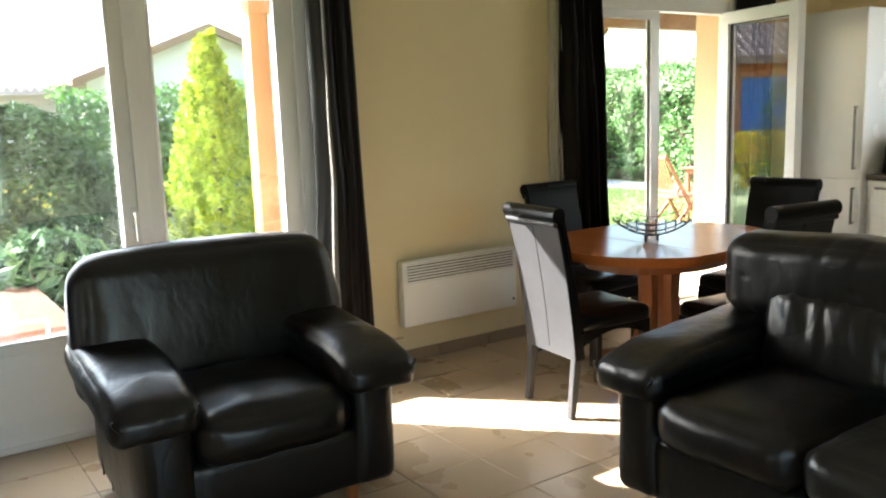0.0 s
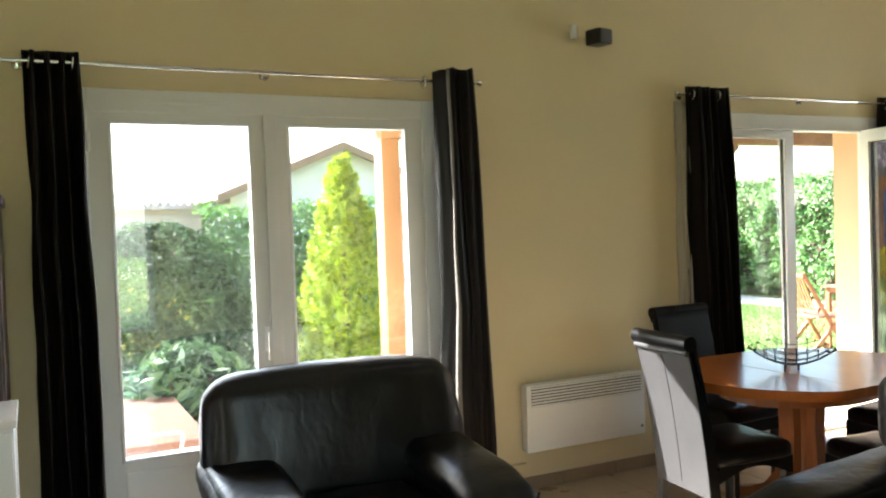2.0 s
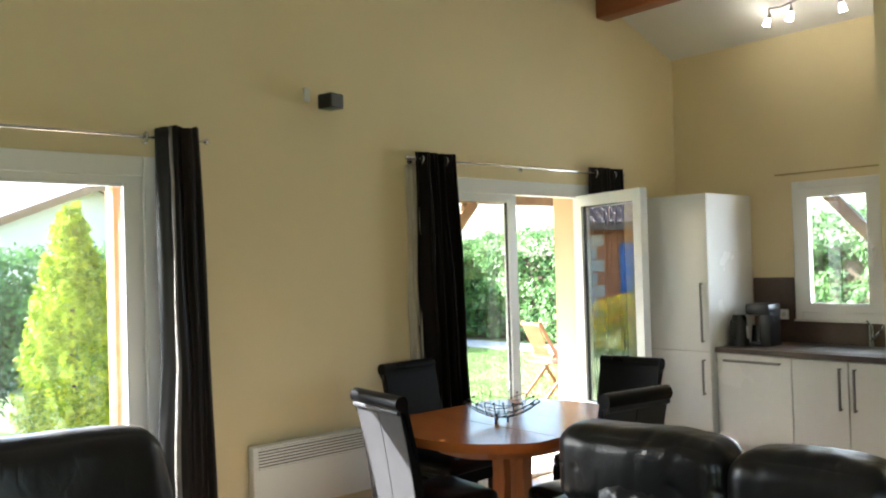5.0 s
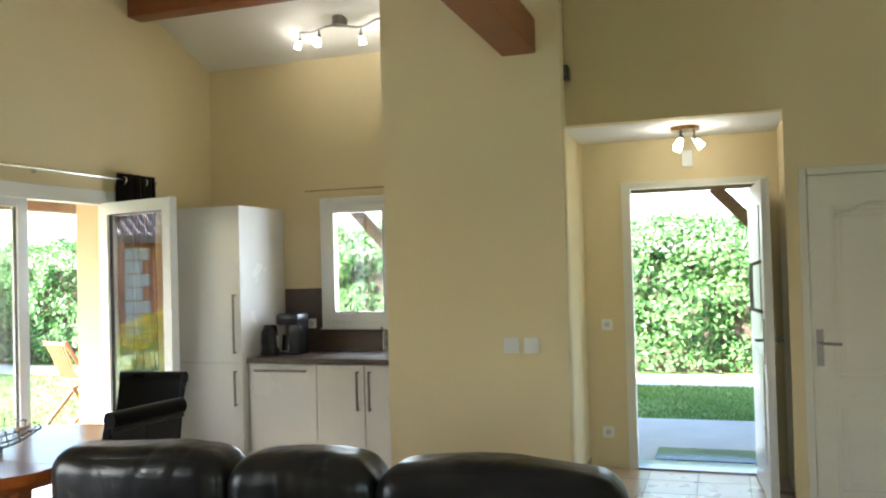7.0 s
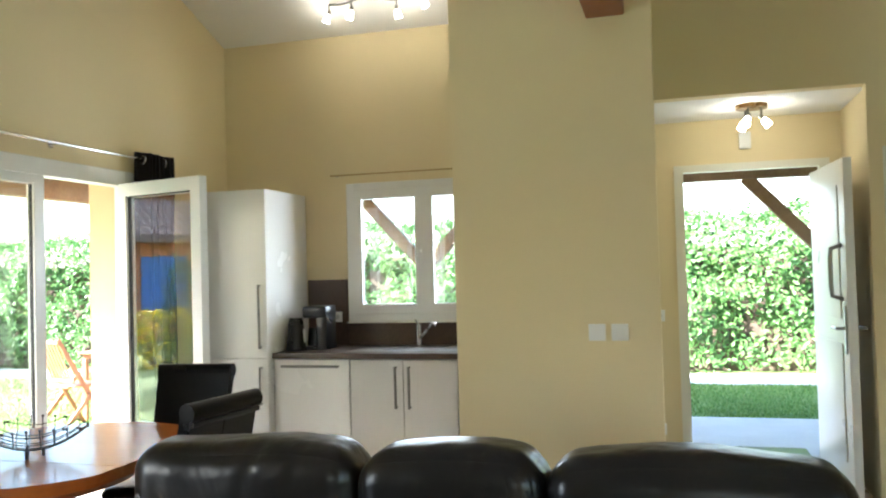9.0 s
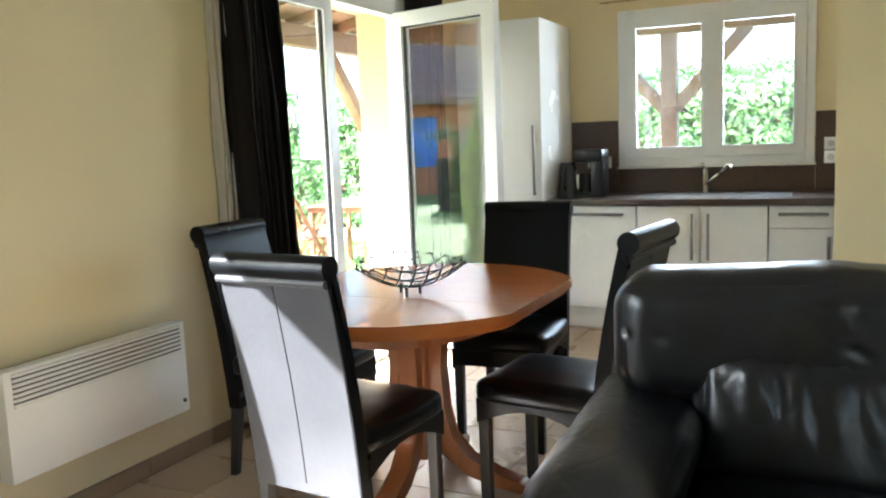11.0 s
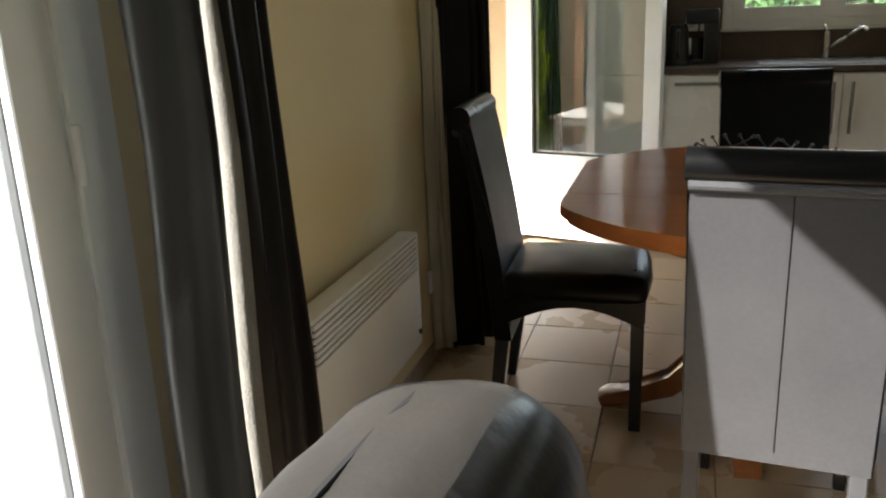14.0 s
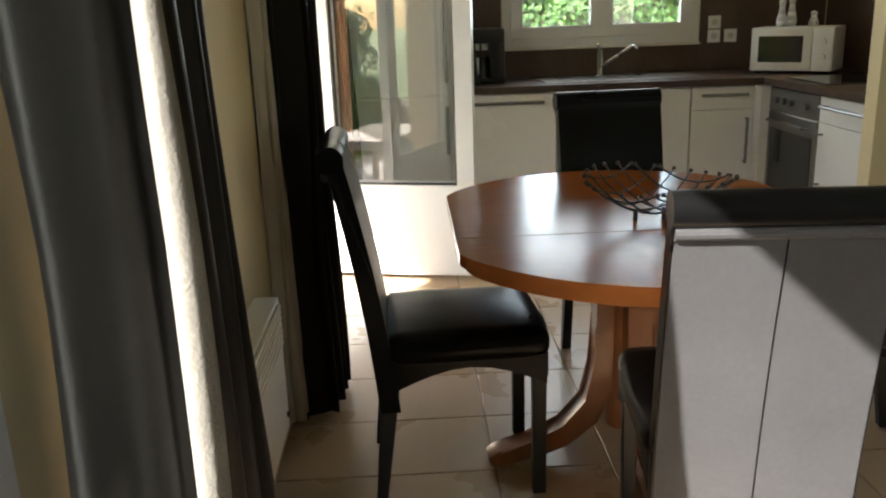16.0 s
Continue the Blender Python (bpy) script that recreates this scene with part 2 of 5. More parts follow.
LEAF_HEDGE = leafmat("hedge_leaf", (0.03, 0.09, 0.018), (0.16, 0.31, 0.08))
LEAF_GRASS = leafmat("grass_blade", (0.09, 0.19, 0.04), (0.21, 0.33, 0.09))
LEAF_DARK = leafmat("shrub_leaf", (0.014, 0.042, 0.013), (0.055, 0.12, 0.04))
LEAF_BIG = leafmat("broad_leaf", (0.045, 0.11, 0.04), (0.10, 0.19, 0.075))
LEAF_LIME = leafmat("golden_conifer_leaf", (0.13, 0.26, 0.008), (0.46, 0.56, 0.016))
LEAF_YELLOW = leafmat("yellow_blossom", (0.14, 0.22, 0.02), (0.75, 0.52, 0.015))
BULB = glow("warm_spot_glass", (1.0, 0.88, 0.66), 4.6)

# ---- building helpers ----


def bx(bm, x0, x1, y0, y1, z0, z1):
    """An upright box between two corners."""
    return bmesh.ops.create_cube(bm, size=1, matrix=Matrix.LocRotScale(((x0 + x1) / 2, (y0 + y1) / 2, (z0 + z1) / 2), None, (abs(x1 - x0), abs(y1 - y0), abs(z1 - z0))))["verts"]


def cyl(bm, a, b, r, r2=None, seg=16):
    """A round bar from a to b."""
    a, b = Vector(a), Vector(b)
    d = b - a
    m = Matrix.Translation((a + b) / 2) @ d.to_track_quat('Z', 'Y').to_matrix().to_4x4()
    return bmesh.ops.create_cone(bm, cap_ends=True, segments=seg, radius1=r, radius2=r if r2 is None else r2, depth=d.length, matrix=m)["verts"]


def bev(bm, w=0.004, seg=2):
    bmesh.ops.bevel(bm, geom=bm.edges[:], offset=w, segments=seg, profile=0.6, affect='EDGES', clamp_overlap=True)
    return bm


def box(x0, x1, y0, y1, z0, z1, w=0.0, seg=2):
    bm = bmesh.new()
    bx(bm, x0, x1, y0, y1, z0, z1)
    return bev(bm, w, seg) if w else bm


def bar(a, b, r, seg=16):
    bm = bmesh.new()
    cyl(bm, a, b, r, seg=seg)
    return bm


def beam_between(a, b, w, h, bevel=0.006):
    """A square timber from a to b."""
    a, b = Vector(a), Vector(b)
    d = b - a
    bm = bmesh.new()
    up = Vector((0, 0, 1)) if abs(d.normalized().z) < 0.95 else Vector((0, 1, 0))
    z = d.normalized()
    x = up.cross(z).normalized()
    y = z.cross(x)
    m = Matrix((x, y, z)).transposed().to_4x4()
    bmesh.ops.create_cube(bm, size=1, matrix=Matrix.Translation((a + b) / 2) @ m @ Matrix.Diagonal((w, h, d.length, 1)))
    return bev(bm, bevel, 2)


def soft(size, at=(0, 0, 0), r=0.06, n=10, puff=0.0, wrinkle=0.0, seed=0.0):
    """A padded block with rounded edges, bulging faces and slight folds."""
    bm = bmesh.new()
    bmesh.ops.create_cube(bm, size=2)
    bmesh.ops.subdivide_edges(bm, edges=bm.edges[:], cuts=n, use_grid_fill=True)
    h = Vector(size) / 2
    for v in bm.verts:
        u = v.co.copy()
        u = Vector([math.sin(c * math.pi / 2) * 0.5 + c * 0.5 for c in u])
        p = Vector([u[i] * h[i] for i in range(3)])
        inner = Vector([max(-(h[i] - r), min(h[i] - r, p[i])) for i in range(3)])
        d = p - inner
        q = inner + d.normalized() * r if d.length > 1e-6 else p
        for i in range(3):
            j, k = (i + 1) % 3, (i + 2) % 3
            if abs(u[i]) > 0.98:
                q[i] += math.copysign(puff * (1 - u[j] ** 2) * (1 - u[k] ** 2), u[i])
        if wrinkle:
            q += v.normal * wrinkle * (noise.noise(Vector((q.x * 9 + seed, q.y * 9, q.z * 5))) + 0.6 * noise.noise(Vector((q.x * 24, q.y * 24 + seed, q.z * 10))))
        v.co = q + Vector(at)
    return bm


def tube(pts, r, seg=8):
    """One continuous bent bar along pts."""
    bm = bmesh.new()
    pts = [Vector(p) for p in pts]
    rings = []
    side = None
    for i, p in enumerate(pts):
        d = (pts[min(i + 1, len(pts) - 1)] - pts[max(i - 1, 0)]).normalized()
        if side is None:
            side = d.orthogonal().normalized()
        side = (side - d * side.dot(d)).normalized()
        up = d.cross(side)
        rings.append([bm.verts.new(p + (side * math.cos(a) + up * math.sin(a)) * r) for a in np.linspace(0, 2 * math.pi, seg, endpoint=False)])
    for a, b in zip(rings, rings[1:]):
        for k in range(seg):
            bm.faces.new((a[k], a[(k + 1) % seg], b[(k + 1) % seg], b[k]))
    bm.faces.new(rings[0][::-1]), bm.faces.new(rings[-1])
    return bm


def part(name, bm, material, parent=None, label="", smooth=False, recalc=True):
    """Links a bmesh as one mesh object under a thing or part."""
    me = bpy.data.meshes.new(name)
    if recalc:
        bmesh.ops.recalc_face_normals(bm, faces=bm.faces[:])
    for f in bm.faces:
        f.smooth = True
    if not smooth:
        for e in bm.edges:
            e.smooth = len(e.link_faces) == 2 and e.calc_face_angle(3.0) < 0.41 and max(len(f.verts) for f in e.link_faces) < 7
    bm.to_mesh(me)
    bm.free()
    me.materials.append(material)
    ob = new(name, me)
    if parent:
        ob.parent = parent
    if label:
        ob["label"] = label
    return ob


def thing(name, label, category, at=None, group=""):
    ob = new(name)
    ob.empty_display_size = 0.1
    if at is not None:
        ob.matrix_basis = at
    return tagged(ob, label, category, group)


def setting(name, bm, material, label="", category="", smooth=False):
    return tagged(part(name, bm, material, None, smooth=smooth), label, category or name.split("_")[0], kind="structure")


def panel_grid(bm, axis, c0, c1, us, zs, holes):
    """A wall of thickness c0..c1 across axis, cut along us and zs, without the cells inside holes."""
    for u0, u1 in zip(us, us[1:]):
        for z0, z1 in zip(zs, zs[1:]):
            um, zm = (u0 + u1) / 2, (z0 + z1) / 2
            if any(a < um < b and c < zm < d for a, b, c, d in holes):
                continue
            if axis == 'y':
                bx(bm, u0, u1, c0, c1, z0, z1)
            else:
                bx(bm, c0, c1, u0, u1, z0, z1)
    bmesh.ops.remove_doubles(bm, verts=bm.verts[:], dist=0.0005)
    seen = {}
    for f in bm.faces[:]:
        seen.setdefault(tuple(round(c, 3) for c in f.calc_center_median()), []).append(f)
    bmesh.ops.delete(bm, geom=[f for fs in seen.values() if len(fs) > 1 for f in fs], context='FACES')
    return bm


def prism(points, axis, c0, c1):
    """A flat outline in the plane across axis, drawn out from c0 to c1."""
    bm = bmesh.new()
    put = (lambda u, z, c: (u, c, z)) if axis == 'y' else (lambda u, z, c: (c, u, z)) if axis == 'x' else (lambda u, z, c: (u, z, c))
    a = [bm.verts.new(put(u, z, c0)) for u, z in points]
    b = [bm.verts.new(put(u, z, c1)) for u, z in points]
    bm.faces.new(a), bm.faces.new(b[::-1])
    n = len(points)
    for i in range(n):
        bm.faces.new((a[i], a[(i + 1) % n], b[(i + 1) % n], b[i]))
    return bm


# ---- the room ----
XE, YN, XW, YS = 6.92, 3.98, -3.6, -3.6      # inner faces
TN = 0.28                                    # outer wall thickness
EAVE, SLOPE, XR = 3.37, 0.365, 1.7           # ceiling height at the east wall, its slope, the ridge


def ceil_z(x):
    return EAVE + SLOPE * (XE - x) if x > XR else EAVE + SLOPE * (XE - XR) - SLOPE * (XR - x)


DA = (0.37, 2.08, 0.0, 2.14)                 # patio door near the armchair
DB = (4.05, 5.60, 0.0, 2.14)                 # patio door by the table
KW = (1.625, 2.885, 1.09, 2.15)                # kitchen window
ED = (-0.63, 0.34, 0.0, 2.14)                # entrance door
zt = ceil_z(XR)

bm = bmesh.new()
panel_grid(bm, 'y', YN, YN + TN, [XW, DA[0], DA[1], DB[0], DB[1], XE + TN], [0, 2.14, 2.9], [DA, DB])
wall_n = setting("wall_north", bm, WALL, "cream yellow painted wall with two patio doors", "wall")
setting("wall_north_gable", prism([(XW, 2.9), (XE + TN, 2.9), (XE + TN, EAVE - SLOPE * TN + 0.1), (XR, zt + 0.1), (XW, ceil_z(XW) + 0.1)], 'y', YN, YN + TN), WALL, "cream yellow painted gable wall above patio doors", "wall")
bm = bmesh.new()
panel_grid(bm, 'x', XE, XE + TN, [-1.0, ED[0], ED[1], KW[0], KW[1], YN], [0, KW[2], ED[3], KW[3], EAVE + 0.1], [ED, KW])
setting("wall_east", bm, WALL, "cream yellow painted kitchen wall with window", "wall")
bm = bmesh.new()
panel_grid(bm, 'x', XW - 0.2, XW, [YS, -1.5, -0.1, YN + TN], [0, 0.85, 2.15, 6], [(-1.5, -0.1, 0.85, 2.15)])
setting("wall_west", bm, WALL, "cream yellow painted wall", "wall")
bm = bmesh.new()
panel_grid(bm, 'y', YS - TN, YS, [XW - 0.2, -0.6, 1.6, XE], [0, 0.25, 2.3, 6], [(-0.6, 1.6, 0.25, 2.3)])
setting("wall_south", bm, WALL, "cream yellow painted wall with an assumed window", "wall")
bm = bmesh.new()
panel_grid(bm, 'x', 6.0, 6.1, [YS, -1.62, -0.80, -0.72, 0.66], [0, 2.06, 2.47, 5.0], [(-1.62, -0.80, 0, 2.06), (-0.72, 0.66, 0, 2.47)])
setting("wall_hall", bm, WALL, "cream painted wall with hall opening and closet", "wall")
setting("wall_partition", box(4.93, 5.03, 0.447, 1.483, 0, ceil_z(5.03) + 0.05), WALL, "cream painted partition wall end beside the kitchen", "wall")
setting("wall_hall_north", box(5.03, XE, 0.66, 0.75, 0, 4.2), WALL, "cream painted wall between hall and kitchen", "wall")
setting("wall_hall_south", box(6.1, XE, -0.84, -0.74, 0, 2.47), WALL, "cream painted hall wall", "wall")
setting("ceiling_hall", box(6.1, XE, -0.74, 0.66, 2.47, 2.57), CEIL, "white low hall ceiling", "ceiling")
setting("closet_back", box(6.8, 6.9, YS, -0.84, 0, 2.5), WALL, "plain closet wall", "wall")
setting("ceiling_east", prism([(XE + TN + 0.5, ceil_z(XE + TN + 0.5)), (XR, zt), (XR, zt + 0.15), (XE + TN + 0.5, ceil_z(XE + TN + 0.5) + 0.15)], 'y', YS - 0.4, YN + TN + 0.3), CEIL, "white sloping ceiling", "ceiling")
setting("ceiling_west", prism([(XW - 0.5, ceil_z(XW - 0.5)), (XR, zt), (XR, zt + 0.15), (XW - 0.5, ceil_z(XW - 0.5) + 0.15)], 'y', YS - 0.4, YN + TN + 0.3), CEIL, "white sloping ceiling", "ceiling")
floor = setting("floor", box(XW - 0.2, XE + TN, YS - TN, YN + TN, -0.15, -0.004), GROUT, "beige square ceramic tile floor with grout", "floor")

# ---- beams ----
tie = part("tie_beam", beam_between((XW, 0.669, 2.797), (4.93, 0.669, 2.797), 0.19, 0.19, 0.012), BEAM)
tagged(tie, "red-brown stained timber tie beam ending in the partition", "beam")
purlin = part("purlin", beam_between((5.92, YS, 3.665), (5.92, YN, 3.665), 0.16, 0.2, 0.012), BEAM)
tagged(purlin, "red-brown stained timber purlin under the sloping ceiling", "beam")

# ---- doors and windows ----


def frame_parts(bm, u0, u1, z0, z1, w, bottom, c0, c1):
    """Four bars of a frame in the plane across y; bottom is the lower bar's height."""
    bx(bm, u0, u0 + w, c0, c1, z0, z1)
    bx(bm, u1 - w, u1, c0, c1, z0, z1)
    bx(bm, u0 + w, u1 - w, c0, c1, z1 - w, z1)
    if bottom:
        bx(bm, u0 + w, u1 - w, c0, c1, z0, z0 + bottom)
    return bm


def sash(parent, width, height, lower, thick=0.06, handle_side=None, w=0.062):
    """A glazed leaf with its hinge edge at local x 0, its inner face at local y 0; lower: height of its solid foot panel."""
    leaf = part("leaf", frame_parts(bmesh.new(), 0, width, 0, height, w, lower if lower > 0.2 else w, 0, thick), PVC, parent)
    bm = bmesh.new()
    zb = lower if lower > 0.2 else w
    frame_parts(bm, w - 0.004, width - w + 0.004, zb - 0.004, height - w + 0.004, 0.016, 0.016, -0.006, 0.012)
    part("glazing_bead", bev(bm, 0.003, 1), PVC, leaf)
    if lower > 0.2:
        part("foot_panel", box(w + 0.01, width - w - 0.01, -0.008, 0.0, 0.1, lower - 0.05, 0.006), PVC, leaf)
    bm = bmesh.new()
    frame_parts(bm, w, width - w, zb, height - w, 0.008, 0.008, 0.018, 0.04)
    part("gasket", bm, RUBBER, leaf)
    pane = part("pane", box(w, width - w, 0.024, 0.036, zb, height - w), GLASS, leaf, "clear double glazing")
    pane.visible_shadow = False
    if handle_side is not None:
        hx = width - w / 2 if handle_side else w / 2
        bm = bmesh.new()
        bx(bm, hx - 0.014, hx + 0.014, -0.012, 0, height * 0.46 - 0.06, height * 0.46 + 0.06)
        bx(bm, hx - 0.01, hx + 0.01, -0.05, -0.012, height * 0.46 + 0.02, height * 0.46 + 0.04)
        bx(bm, hx - 0.01, hx + 0.01, -0.055, -0.038, height * 0.46 - 0.1, height * 0.46 + 0.04)
        part("handle", bev(bm, 0.004), PVC, leaf, "white lever handle")
    return leaf


def patio_frame(name, d, label):
    ob = tagged(new(name), label, "patio door", kind="structure")
    bm = frame_parts(bmesh.new(), d[0] - 0.07, d[1] + 0.07, d[2] + 0.002, d[3] + 0.05, 0.105, 0.03, YN - 0.012, YN + 0.075)
    part("door_frame", bev(bm, 0.004, 1), PVC, ob)
    part("threshold", box(d[0], d[1], YN + 0.08, YN + TN + 0.06, -0.02, 0.012, 0.004), CONCRETE, ob)
    return ob


LOWER = 0.46
d1 = patio_frame("door_1", DA, "closed white double patio door with glazed leaves")
wleaf = (DA[1] - DA[0] - 0.07) / 2
la = sash(d1, wleaf, 2.098, LOWER, handle_side=True, w=0.09)
la.matrix_basis = pose(DA[0] + 0.035, YN - 0.002, 0.035)
lb = sash(d1, wleaf, 2.098, LOWER, w=0.09)
lb.matrix_basis = pose(DA[1] - 0.035 - wleaf, YN - 0.002, 0.035)
part("meeting_stile", box(DA[0] + 0.005 + wleaf, DA[0] + 0.065 + wleaf, YN - 0.022, YN - 0.004, 0.04, 2.09, 0.006), PVC, d1)

part("vent_slot", box(0.66, 1.0, YN - 0.024, YN - 0.010, 2.125, 2.145, 0.004), PVC, d1)
for x in (DA[0] + 0.035, DA[1] - 0.035):
    for z in (0.25, 1.1, 1.95):
        part("hinge", bar((x, YN - 0.018, z - 0.045), (x, YN - 0.018, z + 0.045), 0.009), PVC, d1)

d2 = patio_frame("door_2", DB, "white patio door with one glazed leaf open inward")
wl = (DB[1] - DB[0] - 0.07) / 2
lc = sash(d2, wl, 2.078, LOWER, w=0.075)
lc.matrix_basis = pose(DB[0] + 0.035, YN - 0.002, 0.035)
ld = sash(d2, wl + 0.04, 2.06, LOWER, w=0.085)
# hinge at the east jamb, leaf swung into the room
ld.matrix_basis = pose(DB[1] - 0.04, YN - 0.01, 0.035, 0, 0, 75.5) @ Matrix.Diagonal((-1, 1, 1, 1))

win = tagged(new("window_1"), "white double casement kitchen window, closed", "window", kind="structure")
win.matrix_basis = pose(XE, KW[1], 0, 0, 0, -90)
kww = KW[1] - KW[0]
part("window_frame", bev(frame_parts(bmesh.new(), -0.02, kww + 0.02, KW[2] - 0.02, KW[3] + 0.02, 0.06, 0.06, -0.012, 0.075), 0.004, 1), PVC, win)
for k in range(2):
    s = sash(win, (kww - 0.08) / 2, KW[3] - KW[2] - 0.08, 0.07, handle_side=(k == 0) or None, w=0.062)
    s.matrix_basis = pose(0.04 + k * (kww - 0.08) / 2, -0.022, KW[2] + 0.04)
part("window_sill", box(-0.03, kww + 0.03, -0.022, 0.0, KW[2] - 0.034, KW[2] - 0.022, 0.003), PVC, win)

# assumed windows behind the walk, unseen, added to let fill light in
win2 = tagged(new("window_2"), "assumed, unseen white framed window in the south wall", "window", kind="structure")
part("window_frame", bev(frame_parts(bmesh.new(), -0.6, 1.6, 0.25, 2.3, 0.08, 0.08, YS - 0.08, YS + 0.005), 0.004, 1), PVC, win2)

win3 = tagged(new("window_3"), "assumed, unseen white framed window in the west wall", "window", kind="structure")
win3.matrix_basis = pose(XW, -1.5, 0, 0, 0, 90)
part("window_frame", bev(frame_parts(bmesh.new(), 0, 1.4, 0.85, 2.15, 0.08, 0.08, -0.005, 0.08), 0.004, 1), PVC, win3)
part("mullion", box(0.66, 0.74, -0.004, 0.078, 0.93, 2.07), PVC, win3)

# entrance door, open
d3 = tagged(new("door_3"), "white entrance door standing open inward", "door", kind="structure")
bm = bmesh.new()
for a, b, c, e in ((ED[0] - 0.03, ED[0] + 0.035, 0, ED[3] - 0.035), (ED[1] - 0.035, ED[1] + 0.03, 0, ED[3] - 0.035), (ED[0] - 0.03, ED[1] + 0.03, ED[3] - 0.035, ED[3] + 0.016)):
    bx(bm, XE - 0.014, XE + 0.07, a, b, c, e)
part("door_frame", bm, DOORP, d3)
leaf = part("leaf", box(0, 0.9, -0.05, 0, 0.01, 2.05, 0.004), PVC, d3)
leaf.matrix_basis = pose(XE - 0.02, ED[0] + 0.055, 0, 0, 0, 183.5)
for k, (a, b) in enumerate(((0.25, 0.95), (1.1, 1.9))):
    part("door_panel", box(0.14, 0.76, -0.058, -0.05, a, b, 0.006), PVC, leaf)
bm = bmesh.new()
for s in (1, -1):
    o = 0.004 if s > 0 else -0.054
    bx(bm, 0.83, 0.87, o, o + 0.006 * s, 0.9, 1.18)
    cyl(bm, (0.85, o, 1.05), (0.85, o + 0.05 * s, 1.05), 0.01)
    cyl(bm, (0.86, o + 0.05 * s, 1.05), (0.74, o + 0.05 * s, 1.05), 0.009)
part("door_handle", bm, STEEL, leaf, "steel lever handle")
part("pull_handle", tube([(0.80, -0.05, 1.22), (0.80, -0.11, 1.24), (0.80, -0.115, 1.30), (0.80, -0.115, 1.46), (0.80, -0.11, 1.52), (0.80, -0.05, 1.54)], 0.013, 8), STEEL, leaf, "steel bow pull handle", smooth=True)
for z in (0.25, 1.05, 1.85):
    part("hinge", bar((-0.012, 0.0, z - 0.05), (-0.012, 0.0, z + 0.05), 0.012), STEEL, leaf)
part("threshold", box(XE - 0.01, XE + TN, ED[0], ED[1], -0.02, 0.014, 0.004), STEEL, d3)

# closet door, shut
d4 = tagged(new("door_4"), "white panelled interior door, shut", "door", kind="structure")
bm = bmesh.new()
for a, b, c, e in ((-0.84, -0.795, 0, 2.10), (-1.625, -1.58, 0, 2.10), (-1.58, -0.84, 2.055, 2.10)):
    bx(bm, 5.985, 6.06, a, b, c, e)
part("door_frame", bev(bm, 0.004, 1), DOORP, d4)
leaf4 = part("leaf", box(5.998, 6.035, -1.578, -0.842, 0.006, 2.053, 0.003), DOORP, d4)
for z0, z1 in ((0.14, 0.71), (0.83, 1.86)):
    bm = bmesh.new()
    for y0, y1, a, b in ((-1.46, -1.435, z0, z1), (-0.985, -0.96, z0, z1), (-1.435, -0.985, z0, z0 + 0.025), (-1.435, -0.985, z1 - 0.025, z1)):
        bx(bm, 5.986, 5.998, y0, y1, a, b)
    bx(bm, 5.992, 5.998, -1.40, -1.02, z0 + 0.06, z1 - 0.06)
    part("door_panel", bev(bm, 0.004, 1), DOORP, leaf4)
part("arch_moulding", tube([(5.992, -0.975 - 0.472 * u, 1.80 + 0.075 * math.sin(math.pi * u) ** 2) for u in np.linspace(0, 1, 17)], 0.01, 6), DOORP, leaf4)
bm = bmesh.new()
bx(bm, 5.99, 5.998, -0.905, -0.865, 0.90, 1.12)
cyl(bm, (5.995, -0.885, 1.04), (5.945, -0.885, 1.04), 0.009)
cyl(bm, (5.945, -0.88, 1.04), (5.945, -1.0, 1.035), 0.009)
part("door_handle", bev(bm, 0.001, 1), STEEL, leaf4, "steel lever handle")

# ---- soft furniture ----

